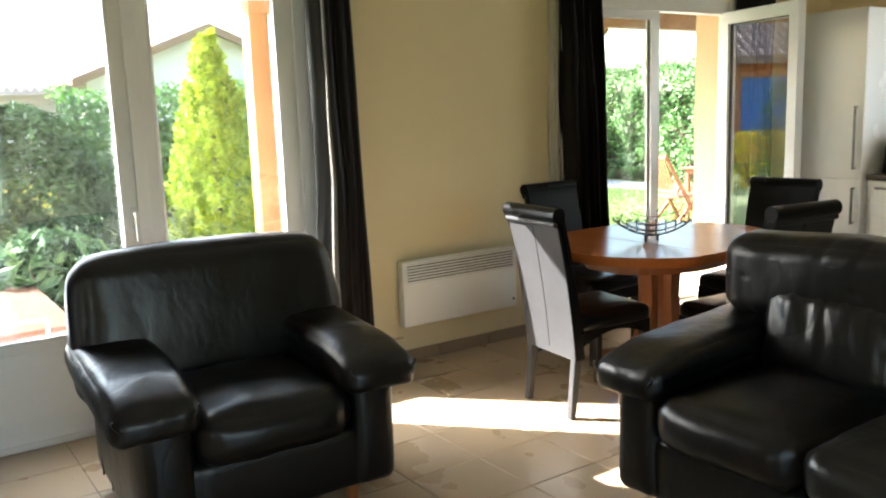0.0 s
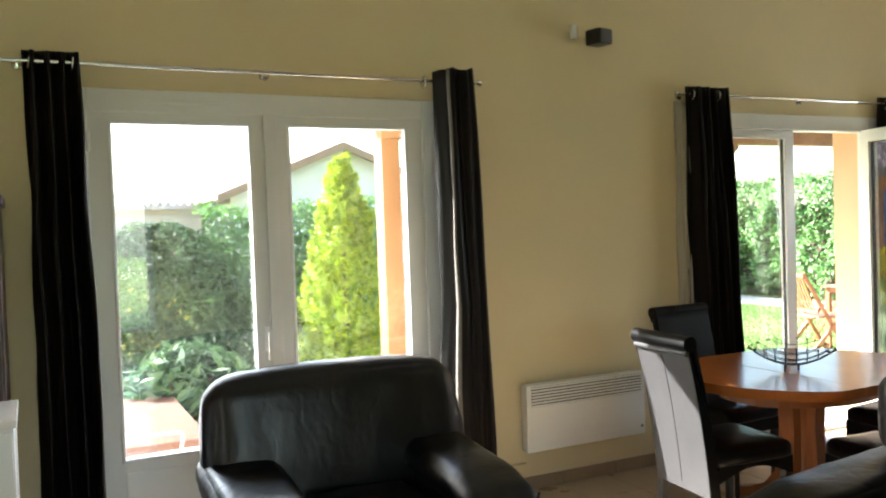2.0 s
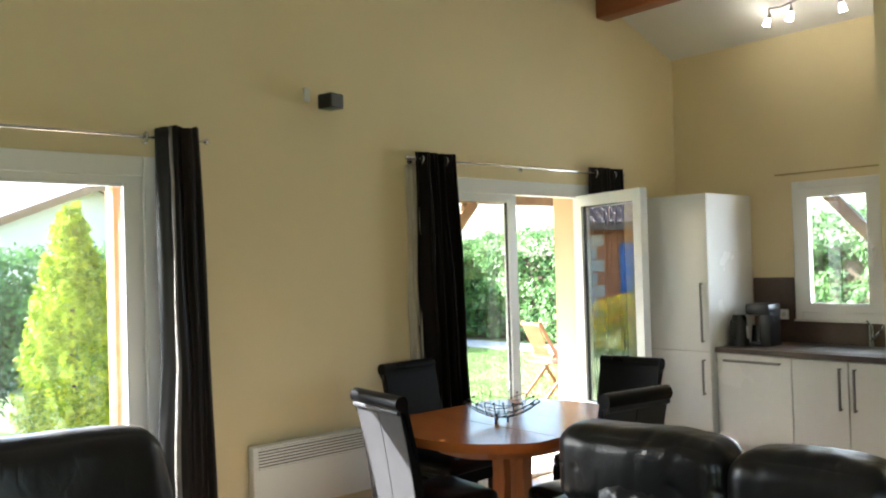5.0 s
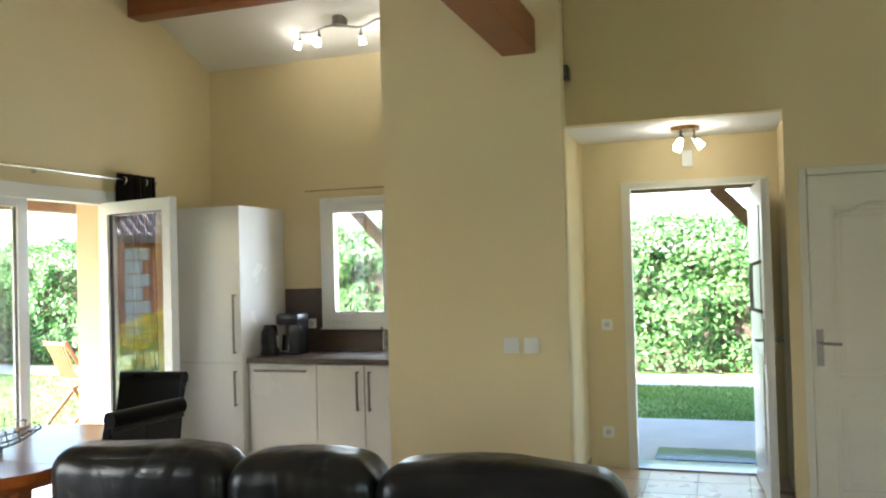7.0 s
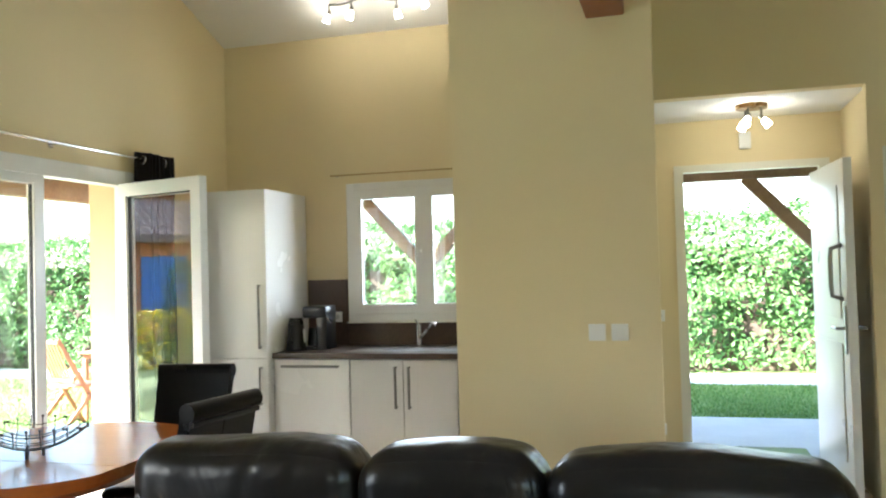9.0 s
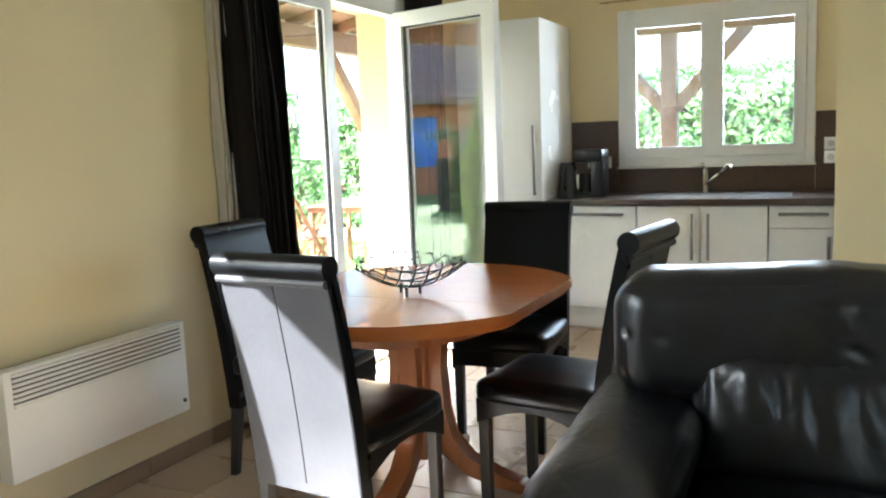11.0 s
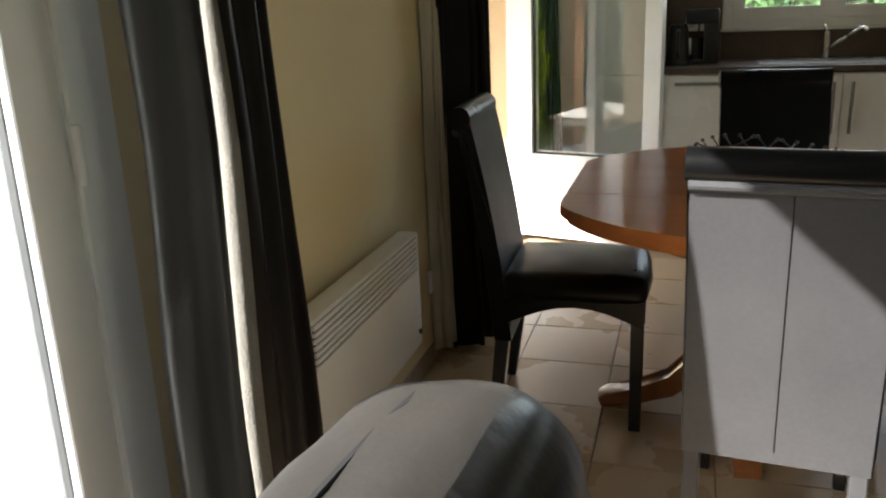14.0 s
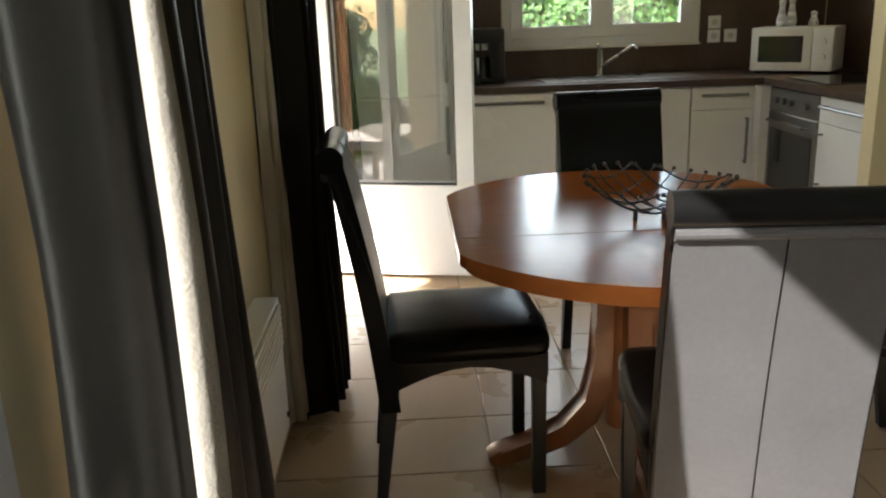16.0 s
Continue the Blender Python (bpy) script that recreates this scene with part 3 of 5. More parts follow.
def sofa_piece(name, label, category, at, depth, seat_w, seats, back_h=0.93, arm_w=0.27, group="", wide_back=0.0):
    """Leather seating facing local -y, centred on local x; back at local y depth/2."""
    t = thing(name, label, category, at, group)
    w = seat_w * seats
    f, b = -depth / 2, depth / 2
    part("base", soft((w + 0.16, depth - 0.12, 0.24), (0, 0.02, 0.185), 0.03, 8, 0.006, 0.003), LEATHER, t, smooth=True)
    for s in (-1, 1):
        x = s * (w / 2 + arm_w / 2 - 0.02)
        arm = part("armrest", soft((arm_w - 0.06, depth - 0.12, 0.47), (x - s * 0.01, 0.0, 0.30), 0.05, 8, 0.012, 0.004, s), LEATHER, t, smooth=True)
        bm = soft((arm_w + 0.05, depth - 0.10, 0.13), (0, 0, 0), 0.052, 20, 0.010, 0.004, s * 3)
        for v in bm.verts:
            q = v.co
            fold = noise.noise(Vector((q.y * 22, q.x * 5, s * 4.0)))
            q.z += 0.004 * fold * (1 if q.z > 0 else 0)
            q.z += 0.06 * (q.y / depth) - 0.05 * max(0, (-q.y / depth - 0.25)) * 4 - 0.035 * max(0.0, s * q.x / arm_w) ** 2
        bmesh.ops.translate(bm, verts=bm.verts, vec=(x + s * 0.02, -0.02, 0.555))
        part("arm_pad", bm, LEATHER, arm, smooth=True)
        for n_ in range(4):
            yy = -depth * 0.28 + n_ * depth * 0.19
            xo = x - s * 0.01 + s * (arm_w / 2 - 0.028)
            part("side_seam", tube([(xo, yy + 0.004 * math.sin(9 * z + n_), z) for z in np.linspace(0.09, 0.46, 8)], 0.0035, 5), LEATHER, arm)
        pts = [(x + s * 0.02 + (arm_w / 2 + 0.012) * math.cos(a), f + 0.035, 0.535 + 0.062 * math.sin(a)) for a in np.linspace(math.pi, 2 * math.pi, 13)]
        part("piping", tube(pts, 0.006, 6), LEATHER, arm, smooth=True)
    for k in range(seats):
        x = (k - (seats - 1) / 2) * seat_w
        bm = soft((seat_w - 0.01, depth - 0.3, 0.19), (0, 0, 0), 0.075, 14, 0.03, 0.008, k * 5.1)
        bmesh.ops.translate(bm, verts=bm.verts, vec=(x, -0.12, 0.38))
        part("seat_cushion", bm, LEATHER, t, smooth=True)
        if wide_back:
            continue
        # plump head roll above a gathered lumbar pad
        over = (0.20, 0.0, 0.23)[k] if seats == 3 else 0.0
        hw = seat_w - 0.004 + over
        hx_ = x + (over / 2 if k else -over / 2)
        bm = soft((hw, 0.26, 0.32), (0, 0, 0), 0.085, 54, 0.012, 0.003, k * 3.7 + 1)
        rng = random.Random(40 + k)
        lines = []
        for _ in range(22):
            a0 = Vector((rng.uniform(-0.48, 0.48) * hw, rng.choice((-0.16, -0.16, 0.0, 0.16))))
            lines.append((a0, a0 + Vector((rng.uniform(-0.06, 0.06), -a0.y * rng.uniform(0.5, 1.3) + rng.uniform(-0.03, 0.03))), rng.uniform(0.5, 1.0)))
        for v in bm.verts:
            q = v.co
            q.z += 0.008 * math.sin(q.x * 9 + k) - 0.012 * (abs(q.x) * 2 / hw) ** 4
            # pulled creases fanning from the lower seam and along the top
            edge = max(0.0, -q.z / 0.14) ** 2 * (1 if q.y < 0.05 else 0)
            q.y += 0.010 * edge * noise.noise(Vector((q.x * 22, k * 3.1, q.z * 3)))
            p2 = Vector((q.x, q.z))
            deep = 0.0
            for a0, a1, wt in lines:
                ab = a1 - a0
                f_ = max(0.0, min(1.0, (p2 - a0).dot(ab) / max(1e-6, ab.length_squared)))
                deep += wt * (1 - f_) * math.exp(-((p2 - a0 - ab * f_).length / 0.011) ** 2)
            deep = min(deep, 1.2)
            q.y += 0.009 * deep * (1 if q.y < 0 else -0.4)
            if q.z > 0.08:
                q.z -= 0.006 * deep
        bmesh.ops.translate(bm, verts=bm.verts, vec=(hx_, b - 0.20, back_h - 0.15))
        hr = part("headrest", bm, LEATHER, t, smooth=True)
        bm = soft((seat_w - 0.02, 0.20, 0.36), (0, 0, 0), 0.08, 34, 0.02, 0.004, k * 2.2)
        for v in bm.verts:
            if v.co.y < 0.02:
                g = max(0.0, 0.35 + v.co.z / 0.2)
                v.co.y += 0.011 * g * (0.5 * math.sin(v.co.x * 48 + 4.0 * math.sin(v.co.x * 7 + k) + 6 * v.co.z) + 1.5 * noise.noise(Vector((v.co.x * 34 + v.co.z * 7, v.co.z * 6, k * 2.0))))
        bmesh.ops.rotate(bm, verts=bm.verts, cent=(0, 0, -0.17), matrix=Matrix.Rotation(radians(-10), 3, 'X'))
        bmesh.ops.translate(bm, verts=bm.verts, vec=(x, b - 0.30, 0.60))
        part("lumbar_cushion", bm, LEATHER, t, smooth=True)
    if wide_back:
        bm = soft((wide_back, 0.25, 0.58), (0, 0, 0), 0.09, 20, 0.02, 0.005, 4.4)
        for v in bm.verts:
            v.co.z -= 0.02 * (2 * v.co.x / wide_back) ** 4
            # the side cheeks swell outwards below the top roll
            v.co.x *= 1 + (0.07 if v.co.x > 0 else 0.02) * max(0.0, min(1.0, (0.26 - v.co.z) / 0.32))
        lean, base_at = Matrix.Rotation(radians(-8), 3, 'X'), Vector((0, b - 0.20, back_h - 0.285))
        foot_at = Vector((0, 0, -0.28))
        bmesh.ops.rotate(bm, verts=bm.verts, cent=foot_at, matrix=lean)
        bmesh.ops.translate(bm, verts=bm.verts, vec=base_at)
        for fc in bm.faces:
            # sunlight on the crest and rear is put into the colour as paler leather
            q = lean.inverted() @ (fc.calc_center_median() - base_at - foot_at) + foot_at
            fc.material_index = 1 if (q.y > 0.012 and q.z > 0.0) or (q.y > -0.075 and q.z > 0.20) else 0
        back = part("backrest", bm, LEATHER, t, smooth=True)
        back.data.materials.append(SUNLIT)
        pts = []
        for u in np.linspace(-1, 1, 33):
            q = Vector((u * (wide_back / 2 - 0.012), 0.012, 0.2885 + 0.02 * (1 - u * u) - 0.02 * u ** 4 - 0.09 * (1 - math.sqrt(1 - (max(0.0, abs(u) - 0.83) / 0.172) ** 2))))
            pts.append(lean @ (q - foot_at) + foot_at + base_at)
        part("top_seam", tube(pts, 0.004, 6), RUBBER, back, "dark stitched seam")
    bm = soft((w + 0.05, 0.16, back_h - 0.24), (0, 0, 0), 0.05, 8, 0.012, 0.004, 9)
    bmesh.ops.rotate(bm, verts=bm.verts, cent=(0, 0, -0.3), matrix=Matrix.Rotation(radians(-9), 3, 'X'))
    bmesh.ops.translate(bm, verts=bm.verts, vec=(0, b - 0.15, 0.06 + (back_h - 0.24) / 2 + 0.03))
    part("back_shell", bm, LEATHER, t, smooth=True)
    for sx in (-1, 1):
        for sy in (-1, 1):
            bm = bmesh.new()
            x, y = sx * (w / 2 + 0.02), sy * (depth / 2 - 0.14)
            cyl(bm, (x, y, 0), (x, y, 0.08), 0.022, 0.03)
            part("foot", bm, CHERRYLEG, t, "turned wooden foot", smooth=False)
    return t


armchair = sofa_piece("armchair", "black leather club armchair with padded arms, before the patio door", "armchair", pose(1.258, 2.975, 0, 0, 0, -2.0), 0.94, 0.57, 1, 0.952, 0.25, wide_back=1.04)
sofa = sofa_piece("sofa", "black leather three-seat sofa with plump gathered back cushions", "sofa", pose(2.725, 0.985, 0, 0, 0, -90), 0.98, 0.54, 3, 0.943, 0.25)

# ---- dining set ----


def dining_chair():
    """Scroll-back chair facing local -y... seat front at local y -0.25, back at +0.2."""
    t = thing("dining_chair", "black leatherette dining chair with high scrolled back", "chair", group="chairs round the table")
    part("seat", soft((0.41, 0.435, 0.085), (0, -0.012, 0.455), 0.03, 10, 0.015, 0.003), LEATHER2, t, smooth=True)
    # apron with an arched lower edge on each side
    ap = bmesh.new()
    for s in (-1, 1):
        pts = [(-0.222, 0.43), (0.19, 0.43)] + [(0.19 - 0.412 * k / 8, 0.345 + 0.06 * math.sin(math.pi * k / 8)) for k in range(9)]
        b2 = prism(pts, 'x', s * 0.196 - 0.006, s * 0.196 + 0.006)
        tmp = bpy.data.meshes.new("tmp")
        b2.to_mesh(tmp)
        b2.free()
        ap.from_mesh(tmp)
        bpy.data.meshes.remove(tmp)
    bx(ap, -0.19, 0.19, -0.227, -0.215, 0.36, 0.43)
    part("apron", ap, LEATHER2, t)
    # back: a padded slab, leaning, curling backwards at the top
    side = []
    n = 22
    for k in range(n + 1):
        u = k / n
        z = 0.285 + 0.67 * u
        side.append((0.175 + 0.06 * u + 0.05 * u * u, z))
    front = [(y, z) for y, z in side]
    back = [(y + 0.052 - 0.012 * (z - 0.285), z) for y, z in side]
    cy, cz, r = front[-1][0] + 0.034, front[-1][1] + 0.018, 0.034
    roll = [(cy + r * math.cos(a), cz + r * math.sin(a)) for a in np.linspace(math.pi, -0.75 * math.pi, 16)]
    outline = front + roll + back[::-1]
    bm = prism(outline, 'x', -0.20, 0.20)
    ob = part("backrest", bm, LEATHER2, t, smooth=False)
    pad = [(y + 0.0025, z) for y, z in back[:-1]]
    # grey panel whose paleness is partly sunlight put into the colour
    part("back_panel", prism(pad + [(y - 0.006, z) for y, z in pad[::-1]], 'x', -0.196, 0.196), LEATHER3, ob, "worn greyish leatherette back panel, coloured paler for the sun on it")
    bm = bmesh.new()
    cyl(bm, (-0.204, cy, cz), (0.204, cy, cz), 0.035, seg=24)
    part("scroll", bm, LEATHER2, ob, smooth=False)
    by, bz = back[-1][0], back[-1][1] - 0.022
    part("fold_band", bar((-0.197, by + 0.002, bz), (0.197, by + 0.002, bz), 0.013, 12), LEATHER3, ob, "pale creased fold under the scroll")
    part("seam", tube([(0, y + 0.0025, z) for y, z in back[1:-1]], 0.0018, 5), LEATHER2, ob)
    for s in (-1, 1):
        part("leg", bev(prism([(s * 0.175 - 0.02, 0.42), (s * 0.175 + 0.02, 0.42), (s * 0.175 + 0.015, 0), (s * 0.175 - 0.015, 0)], 'y', -0.222, -0.185), 0.003, 1), BLACKWOOD, t)
        # rear legs take the same grey, lifted for sunlight
        part("leg", bev(prism([(0.165, 0.42), (0.215, 0.42), (0.255, 0.0), (0.225, 0.0)], 'x', s * 0.175 - 0.018, s * 0.175 + 0.018), 0.003, 1), LEATHER3, t, "leg covered in worn grey leatherette, coloured paler for the sun on it")
    return t


CHAIRS = ((3.015, 2.852, 84), (3.575, 3.42, 2), (4.20, 2.752, -86), (3.53, 2.327, 173))
chair = dining_chair()
chair.matrix_basis = pose(CHAIRS[0][0], CHAIRS[0][1], 0, 0, 0, CHAIRS[0][2])
for x, y, a in CHAIRS[1:]:
    copy_thing(chair, pose(x, y, 0, 0, 0, a))


def oval(cx, cy, rx, ry, clip, n=64):
    """A round outline whose two ends across x are cut flat."""
    pts = []
    for k in range(n):
        a = 2 * math.pi * k / n
        x, y = rx * math.cos(a), ry * math.sin(a)
        pts.append((cx + max(-clip, min(clip, x)), cy + y))
    return pts


TX, TY = 3.604, 2.912
table = thing("dining_table", "varnished cherry wood oval pedestal dining table", "table", pose(TX, TY, 0, 0, 0, 0))


def half_top(s, grow, z0, z1, w):
    """One of the two top halves that meet at the extension joint."""
    rx, ry, cl, xj = 0.66 + grow, 0.60 + grow, 0.512 + grow, -0.19
    yj = min(cl, ry * math.sqrt(1 - (xj / rx) ** 2))
    arc = [(rx * math.cos(a), max(-cl, min(cl, ry * math.sin(a)))) for a in np.linspace(-math.pi, math.pi, 97)[:-1]]
    keep = [p for p in arc if (p[0] - xj) * s > 0.01]
    keep.sort(key=lambda p: math.atan2(p[1], (p[0] - xj) * s))
    return bev(prism([(xj + s * 0.0003, -yj)] + keep + [(xj + s * 0.0003, yj)], 'z', z0, z1), w, 2)


for s in (-1, 1):
    half = part("tabletop", half_top(s, 0.0, 0.718, 0.75, 0.0035), CHERRY, table)
    part("edge_moulding", half_top(s, -0.018, 0.699, 0.7175, 0.005), CHERRY, half)
part("frame", bev(prism(oval(0, 0, 0.44, 0.33, 0.42), 'z', 0.62, 0.698), 0.004, 1), CHERRYLEG, table)
part("column", bev(prism(oval(0, 0, 0.07, 0.07, 0.06, 16), 'z', 0.10, 0.62), 0.004, 1), CHERRYLEG, table)
LEG = [(0.035, 0.64), (0.115, 0.64), (0.115, 0.62), (0.105, 0.45), (0.105, 0.30), (0.13, 0.19), (0.20, 0.11), (0.30, 0.065), (0.40, 0.05), (0.43, 0.03), (0.42, 0.0), (0.39, 0.0), (0.30, 0.018), (0.19, 0.05), (0.10, 0.12), (0.055, 0.22), (0.035, 0.34)]
for k in range(4):
    leg = part("leg", bev(prism(LEG, 'x', -0.038, 0.038), 0.01, 2), CHERRYLEG, table)
    leg.matrix_basis = pose(0, 0, 0, 0, 0, 90 * k + 3)


def wire_bowl(at):
    """Basket of bent wires with little ball ends on short feet."""
    t = thing("wire_fruit_bowl", "dark wire fruit bowl with ball tips on the table", "bowl", at)
    def surf(u, v):
        return Vector((u * 0.185, v * 0.185, 0.026 + 0.092 * u * u + 0.07 * v * v))
    for k in range(8):
        c = -0.9 + 1.8 * k / 7
        for flip in (0, 1):
            lim = math.sqrt(max(0.08, 1.15 - c * c))
            pts = [surf(c, s * lim) if flip == 0 else surf(s * lim, c) for s in np.linspace(-1, 1, 11)]
            bm = tube(pts, 0.0024, 6)
            for p in (pts[0], pts[-1]):
                bmesh.ops.create_uvsphere(bm, u_segments=8, v_segments=6, radius=0.006, matrix=Matrix.Translation(p))
            part("wire", bm, DARKMETAL, t, smooth=True)
    for s in (-1, 0, 1):
        part("foot", bar((s * 0.05, 0.03 * (1 if s else -1), 0), (s * 0.05, 0.03 * (1 if s else -1), 0.034), 0.006), DARKMETAL, t)
    return t


wire_bowl(pose(3.50, 2.872, 0.751, 0, 0, 40))

# ---- curtains, rods, heater, speakers ----


FOLD = [(0.394, 0.080), (0.212, 0.098), (0.139, 0.126), (0.182, 0.155), (0.285, 0.183), (0.370, 0.200), (0.397, 0.211), (0.355, 0.219), (0.291, 0.230), (0.315, 0.249), (0.424, 0.261), (0.545, 0.237), (0.636, 0.263), (0.733, 0.243), (0.797, 0.261), (0.894, 0.213), (0.864, 0.117)]


def fold_line(u):
    """A point on the smooth cross-section of the turned-out curtain: share of its width, distance from the wall."""
    n = len(FOLD) - 1
    k = min(int(u * n), n - 1)
    f_ = u * n - k
    p0, p1, p2, p3 = (Vector(FOLD[max(0, min(n, k + d))]) for d in (-1, 0, 1, 2))
    return 0.5 * (2 * p1 + (p2 - p0) * f_ + (2 * p0 - 5 * p1 + 4 * p2 - p3) * f_ ** 2 + (3 * p1 - p0 - 3 * p2 + p3) * f_ ** 3)


def curtain(label, x0, x1, b0, b1, folds, depth, y=YN - 0.025, ztop=2.325, zbot=0.02, phase=0.0, cloth=None, rings=True, lead=False):
    """Cloth hung from eyelets in deep pleats: x0..x1 at the top, b0..b1 at the hem, standing off the wall by up to depth."""
    t = thing("curtain", label, "curtain")
    nx, nz = folds * 22, 36
    bm = bmesh.new()
    grid = []
    for j in range(nz + 1):
        v = j / nz
        row = []
        for i in range(nx + 1):
            u = i / nx
            xa, xb = x0 + (b0 - x0) * v, x1 + (b1 - x1) * v
            w = 2 * math.pi * folds * u + phase + 0.5 * math.sin(2.6 * v + 4 * u)
            s = math.sin(w)
            s = math.copysign(abs(s) ** 0.75, s)
            along = u
            amp = depth * 0.5 * (0.62 + 0.38 * v + 0.12 * math.sin(7 * u + 3 * v))
            x = xa + (xb - xa) * along + 0.012 * math.sin(2 * w) + 0.016 * noise.noise(Vector((u * 5, v * 5, x0))) + 0.008 * noise.noise(Vector((u * 18, v * 2.2, x0 + 3)))
            yy = y - depth * 0.5 + amp * s + (0.007 if lead else 0.016) * noise.noise(Vector((u * 9, v * 3, x0 + 7))) + (0.005 if lead else 0.020) * noise.noise(Vector((u * 38, v * 2.4, x0))) * min(1, 4 * v)
            if lead:
                # a broad lining panel falls away from the frame, a rolled edge comes forward, then shallow pleats
                c = fold_line(u)
                lift = max(0.0, min(1.0, (0.68 - v) / 0.15))
                x = xa + (xb - xa) * c.x + 0.03 * lift * (1 - u) + 0.010 * noise.noise(Vector((u * 4, v * 3, 1.3))) + (0.012 * math.sin(5.5 * v + 0.6) + 0.008 * noise.noise(Vector((v * 9, u * 3, 8.0)))) * max(0.0, 1 - abs(u - 0.45) / 0.22)
                yy = YN - c.y * (0.86 + 0.16 * v) + 0.014 * noise.noise(Vector((u * 7, v * 3.4, 4.1))) + 0.004 * noise.noise(Vector((u * 30, v * 5, 2.0)))
            z = ztop + (zbot - ztop) * v + (0.006 * s if j == 0 else 0)
            row.append(bm.verts.new((x, min(yy, YN - 0.004), z)))
        grid.append(row)
    for j in range(nz):
        for i in range(nx):
            fc = bm.faces.new((grid[j][i], grid[j][i + 1], grid[j + 1][i + 1], grid[j + 1][i]))
            # lining first, then the forward fold with its sunlit band painted pale, then brown
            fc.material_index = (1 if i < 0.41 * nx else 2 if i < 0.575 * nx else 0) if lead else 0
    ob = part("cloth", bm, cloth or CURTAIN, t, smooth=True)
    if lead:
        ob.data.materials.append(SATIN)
        ob.data.materials.append(SUNFOLD)
    md = ob.modifiers.new("thickness", 'SOLIDIFY')
    md.thickness = 0.003
    for k in (0, folds - 1) if rings else ():
        c = Vector((x0 + (x1 - x0) * (k + 0.5) / folds, YN - 0.085, 2.275))
        pts = [c + Vector((0.004 * math.sin(a), 0.028 * math.cos(a), 0.028 * math.sin(a))) for a in np.linspace(0, 2 * math.pi, 15)]
        part("eyelet", tube(pts, 0.007), CHROME, t, "chrome eyelet ring", smooth=True)
    return t


def curtain_rod(label, x0, x1, z, y=YN - 0.085):
    t = thing("curtain_rod", label, "curtain rod")
    part("rod", bar((x0, y, z), (x1, y, z), 0.009), CHROME, t, smooth=False)
    for x in (x0, x1):
        bm = bmesh.new()
        bmesh.ops.create_uvsphere(bm, u_segments=10, v_segments=8, radius=0.018, matrix=Matrix.Translation((x, y, z)))
        part("finial", bm, CHROME, t, smooth=True)
    for x in (x0 + 0.08, (x0 + x1) / 2, x1 - 0.08):
        bm = bmesh.new()
        cyl(bm, (x, YN, z), (x, y, z), 0.007)
        cyl(bm, (x, YN, z), (x, YN - 0.008, z), 0.025)
        part("bracket", bm, CHROME, t)
    return t


curtain_rod("thin chrome curtain rod above the patio door", 0.06, 2.36, 2.28)
curtain_rod("thin chrome curtain rod above the open patio door", 3.74, 6.02, 2.28)
curtain("dark brown eyelet curtain drawn aside, full length", 0.16, 0.385, 0.15, 0.42, 4, 0.12)
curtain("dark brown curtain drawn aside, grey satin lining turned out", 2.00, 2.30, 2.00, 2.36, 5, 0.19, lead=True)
curtain("dark brown eyelet curtain drawn aside by the radiator", 3.82, 4.10, 3.87, 4.20, 4, 0.15)
curtain("dark brown eyelet curtain bunched behind the open leaf", 5.62, 5.94, 5.66, 5.96, 4, 0.14)

curtain("cream lining curtain hanging beside the dark one", 3.78, 3.86, 3.78, 3.88, 2, 0.05, y=YN - 0.005, ztop=2.24, zbot=0.05, cloth=LINING, rings=False)

heater = thing("electric_radiator", "white flat electric wall radiator with top grille", "radiator")
HX0, HX1, HZ0, HZ1 = 2.595, 3.425, 0.235, 0.612
part("body", box(HX0, HX1, YN - 0.085, YN - 0.02, HZ0, HZ1, 0.008), HEATER, heater)
part("grille_recess", box(HX0 + 0.03, HX1 - 0.03, YN - 0.087, YN - 0.080, HZ1 - 0.125, HZ1 - 0.012), GREYPL, heater)
for k in range(7):
    z = HZ1 - 0.118 + k * 0.0168
    part("slat", box(HX0 + 0.03, HX1 - 0.03, YN - 0.093, YN - 0.083, z - 0.0045, z + 0.0045), HEATER, heater)
part("bracket", box(HX0 + 0.1, HX1 - 0.1, YN - 0.02, YN - 0.001, HZ0 + 0.06, HZ1 - 0.06), GREYPL, heater)
part("thermostat", bar((HX1 - 0.03, YN - 0.085, HZ0 + 0.05), (HX1 - 0.03, YN - 0.092, HZ0 + 0.05), 0.008), GREYPL, heater, "small grey dial")

tagged(part("cable_cover", box(2.52, 2.62, YN - 0.035, YN, 0.085, 0.165, 0.006), WALL), "small beige cable cover box below the radiator", "cable cover")
tagged(part("wall_plate", box(3.02, 3.06, YN - 0.02, YN, 2.58, 2.66, 0.004), WHITEPL), "small white cable plate beside the speaker", "wall plate")
spk = thing("wall_speaker", "small black speaker on a wall bracket", "speaker", pose(3.145, YN - 0.10, 2.575, 0, 0, 12))
part("cabinet", box(-0.055, 0.055, -0.06, 0.05, -0.045, 0.045, 0.012), BLACKPL, spk)
part("grille", box(-0.047, 0.047, -0.066, -0.058, -0.037, 0.037, 0.004), GREYPL, spk)
part("bracket", bar((0, 0.04, 0), (0.02, 0.1, 0.0), 0.012), BLACKPL, spk)
copy_thing(spk, pose(5.90, 0.615, 2.80, 0, 0, -90))

# ---- kitchen ----
XF, CT = 6.29, 0.88                 # cabinet fronts and worktop height
YO = 1.40                           # fronts of the oven row


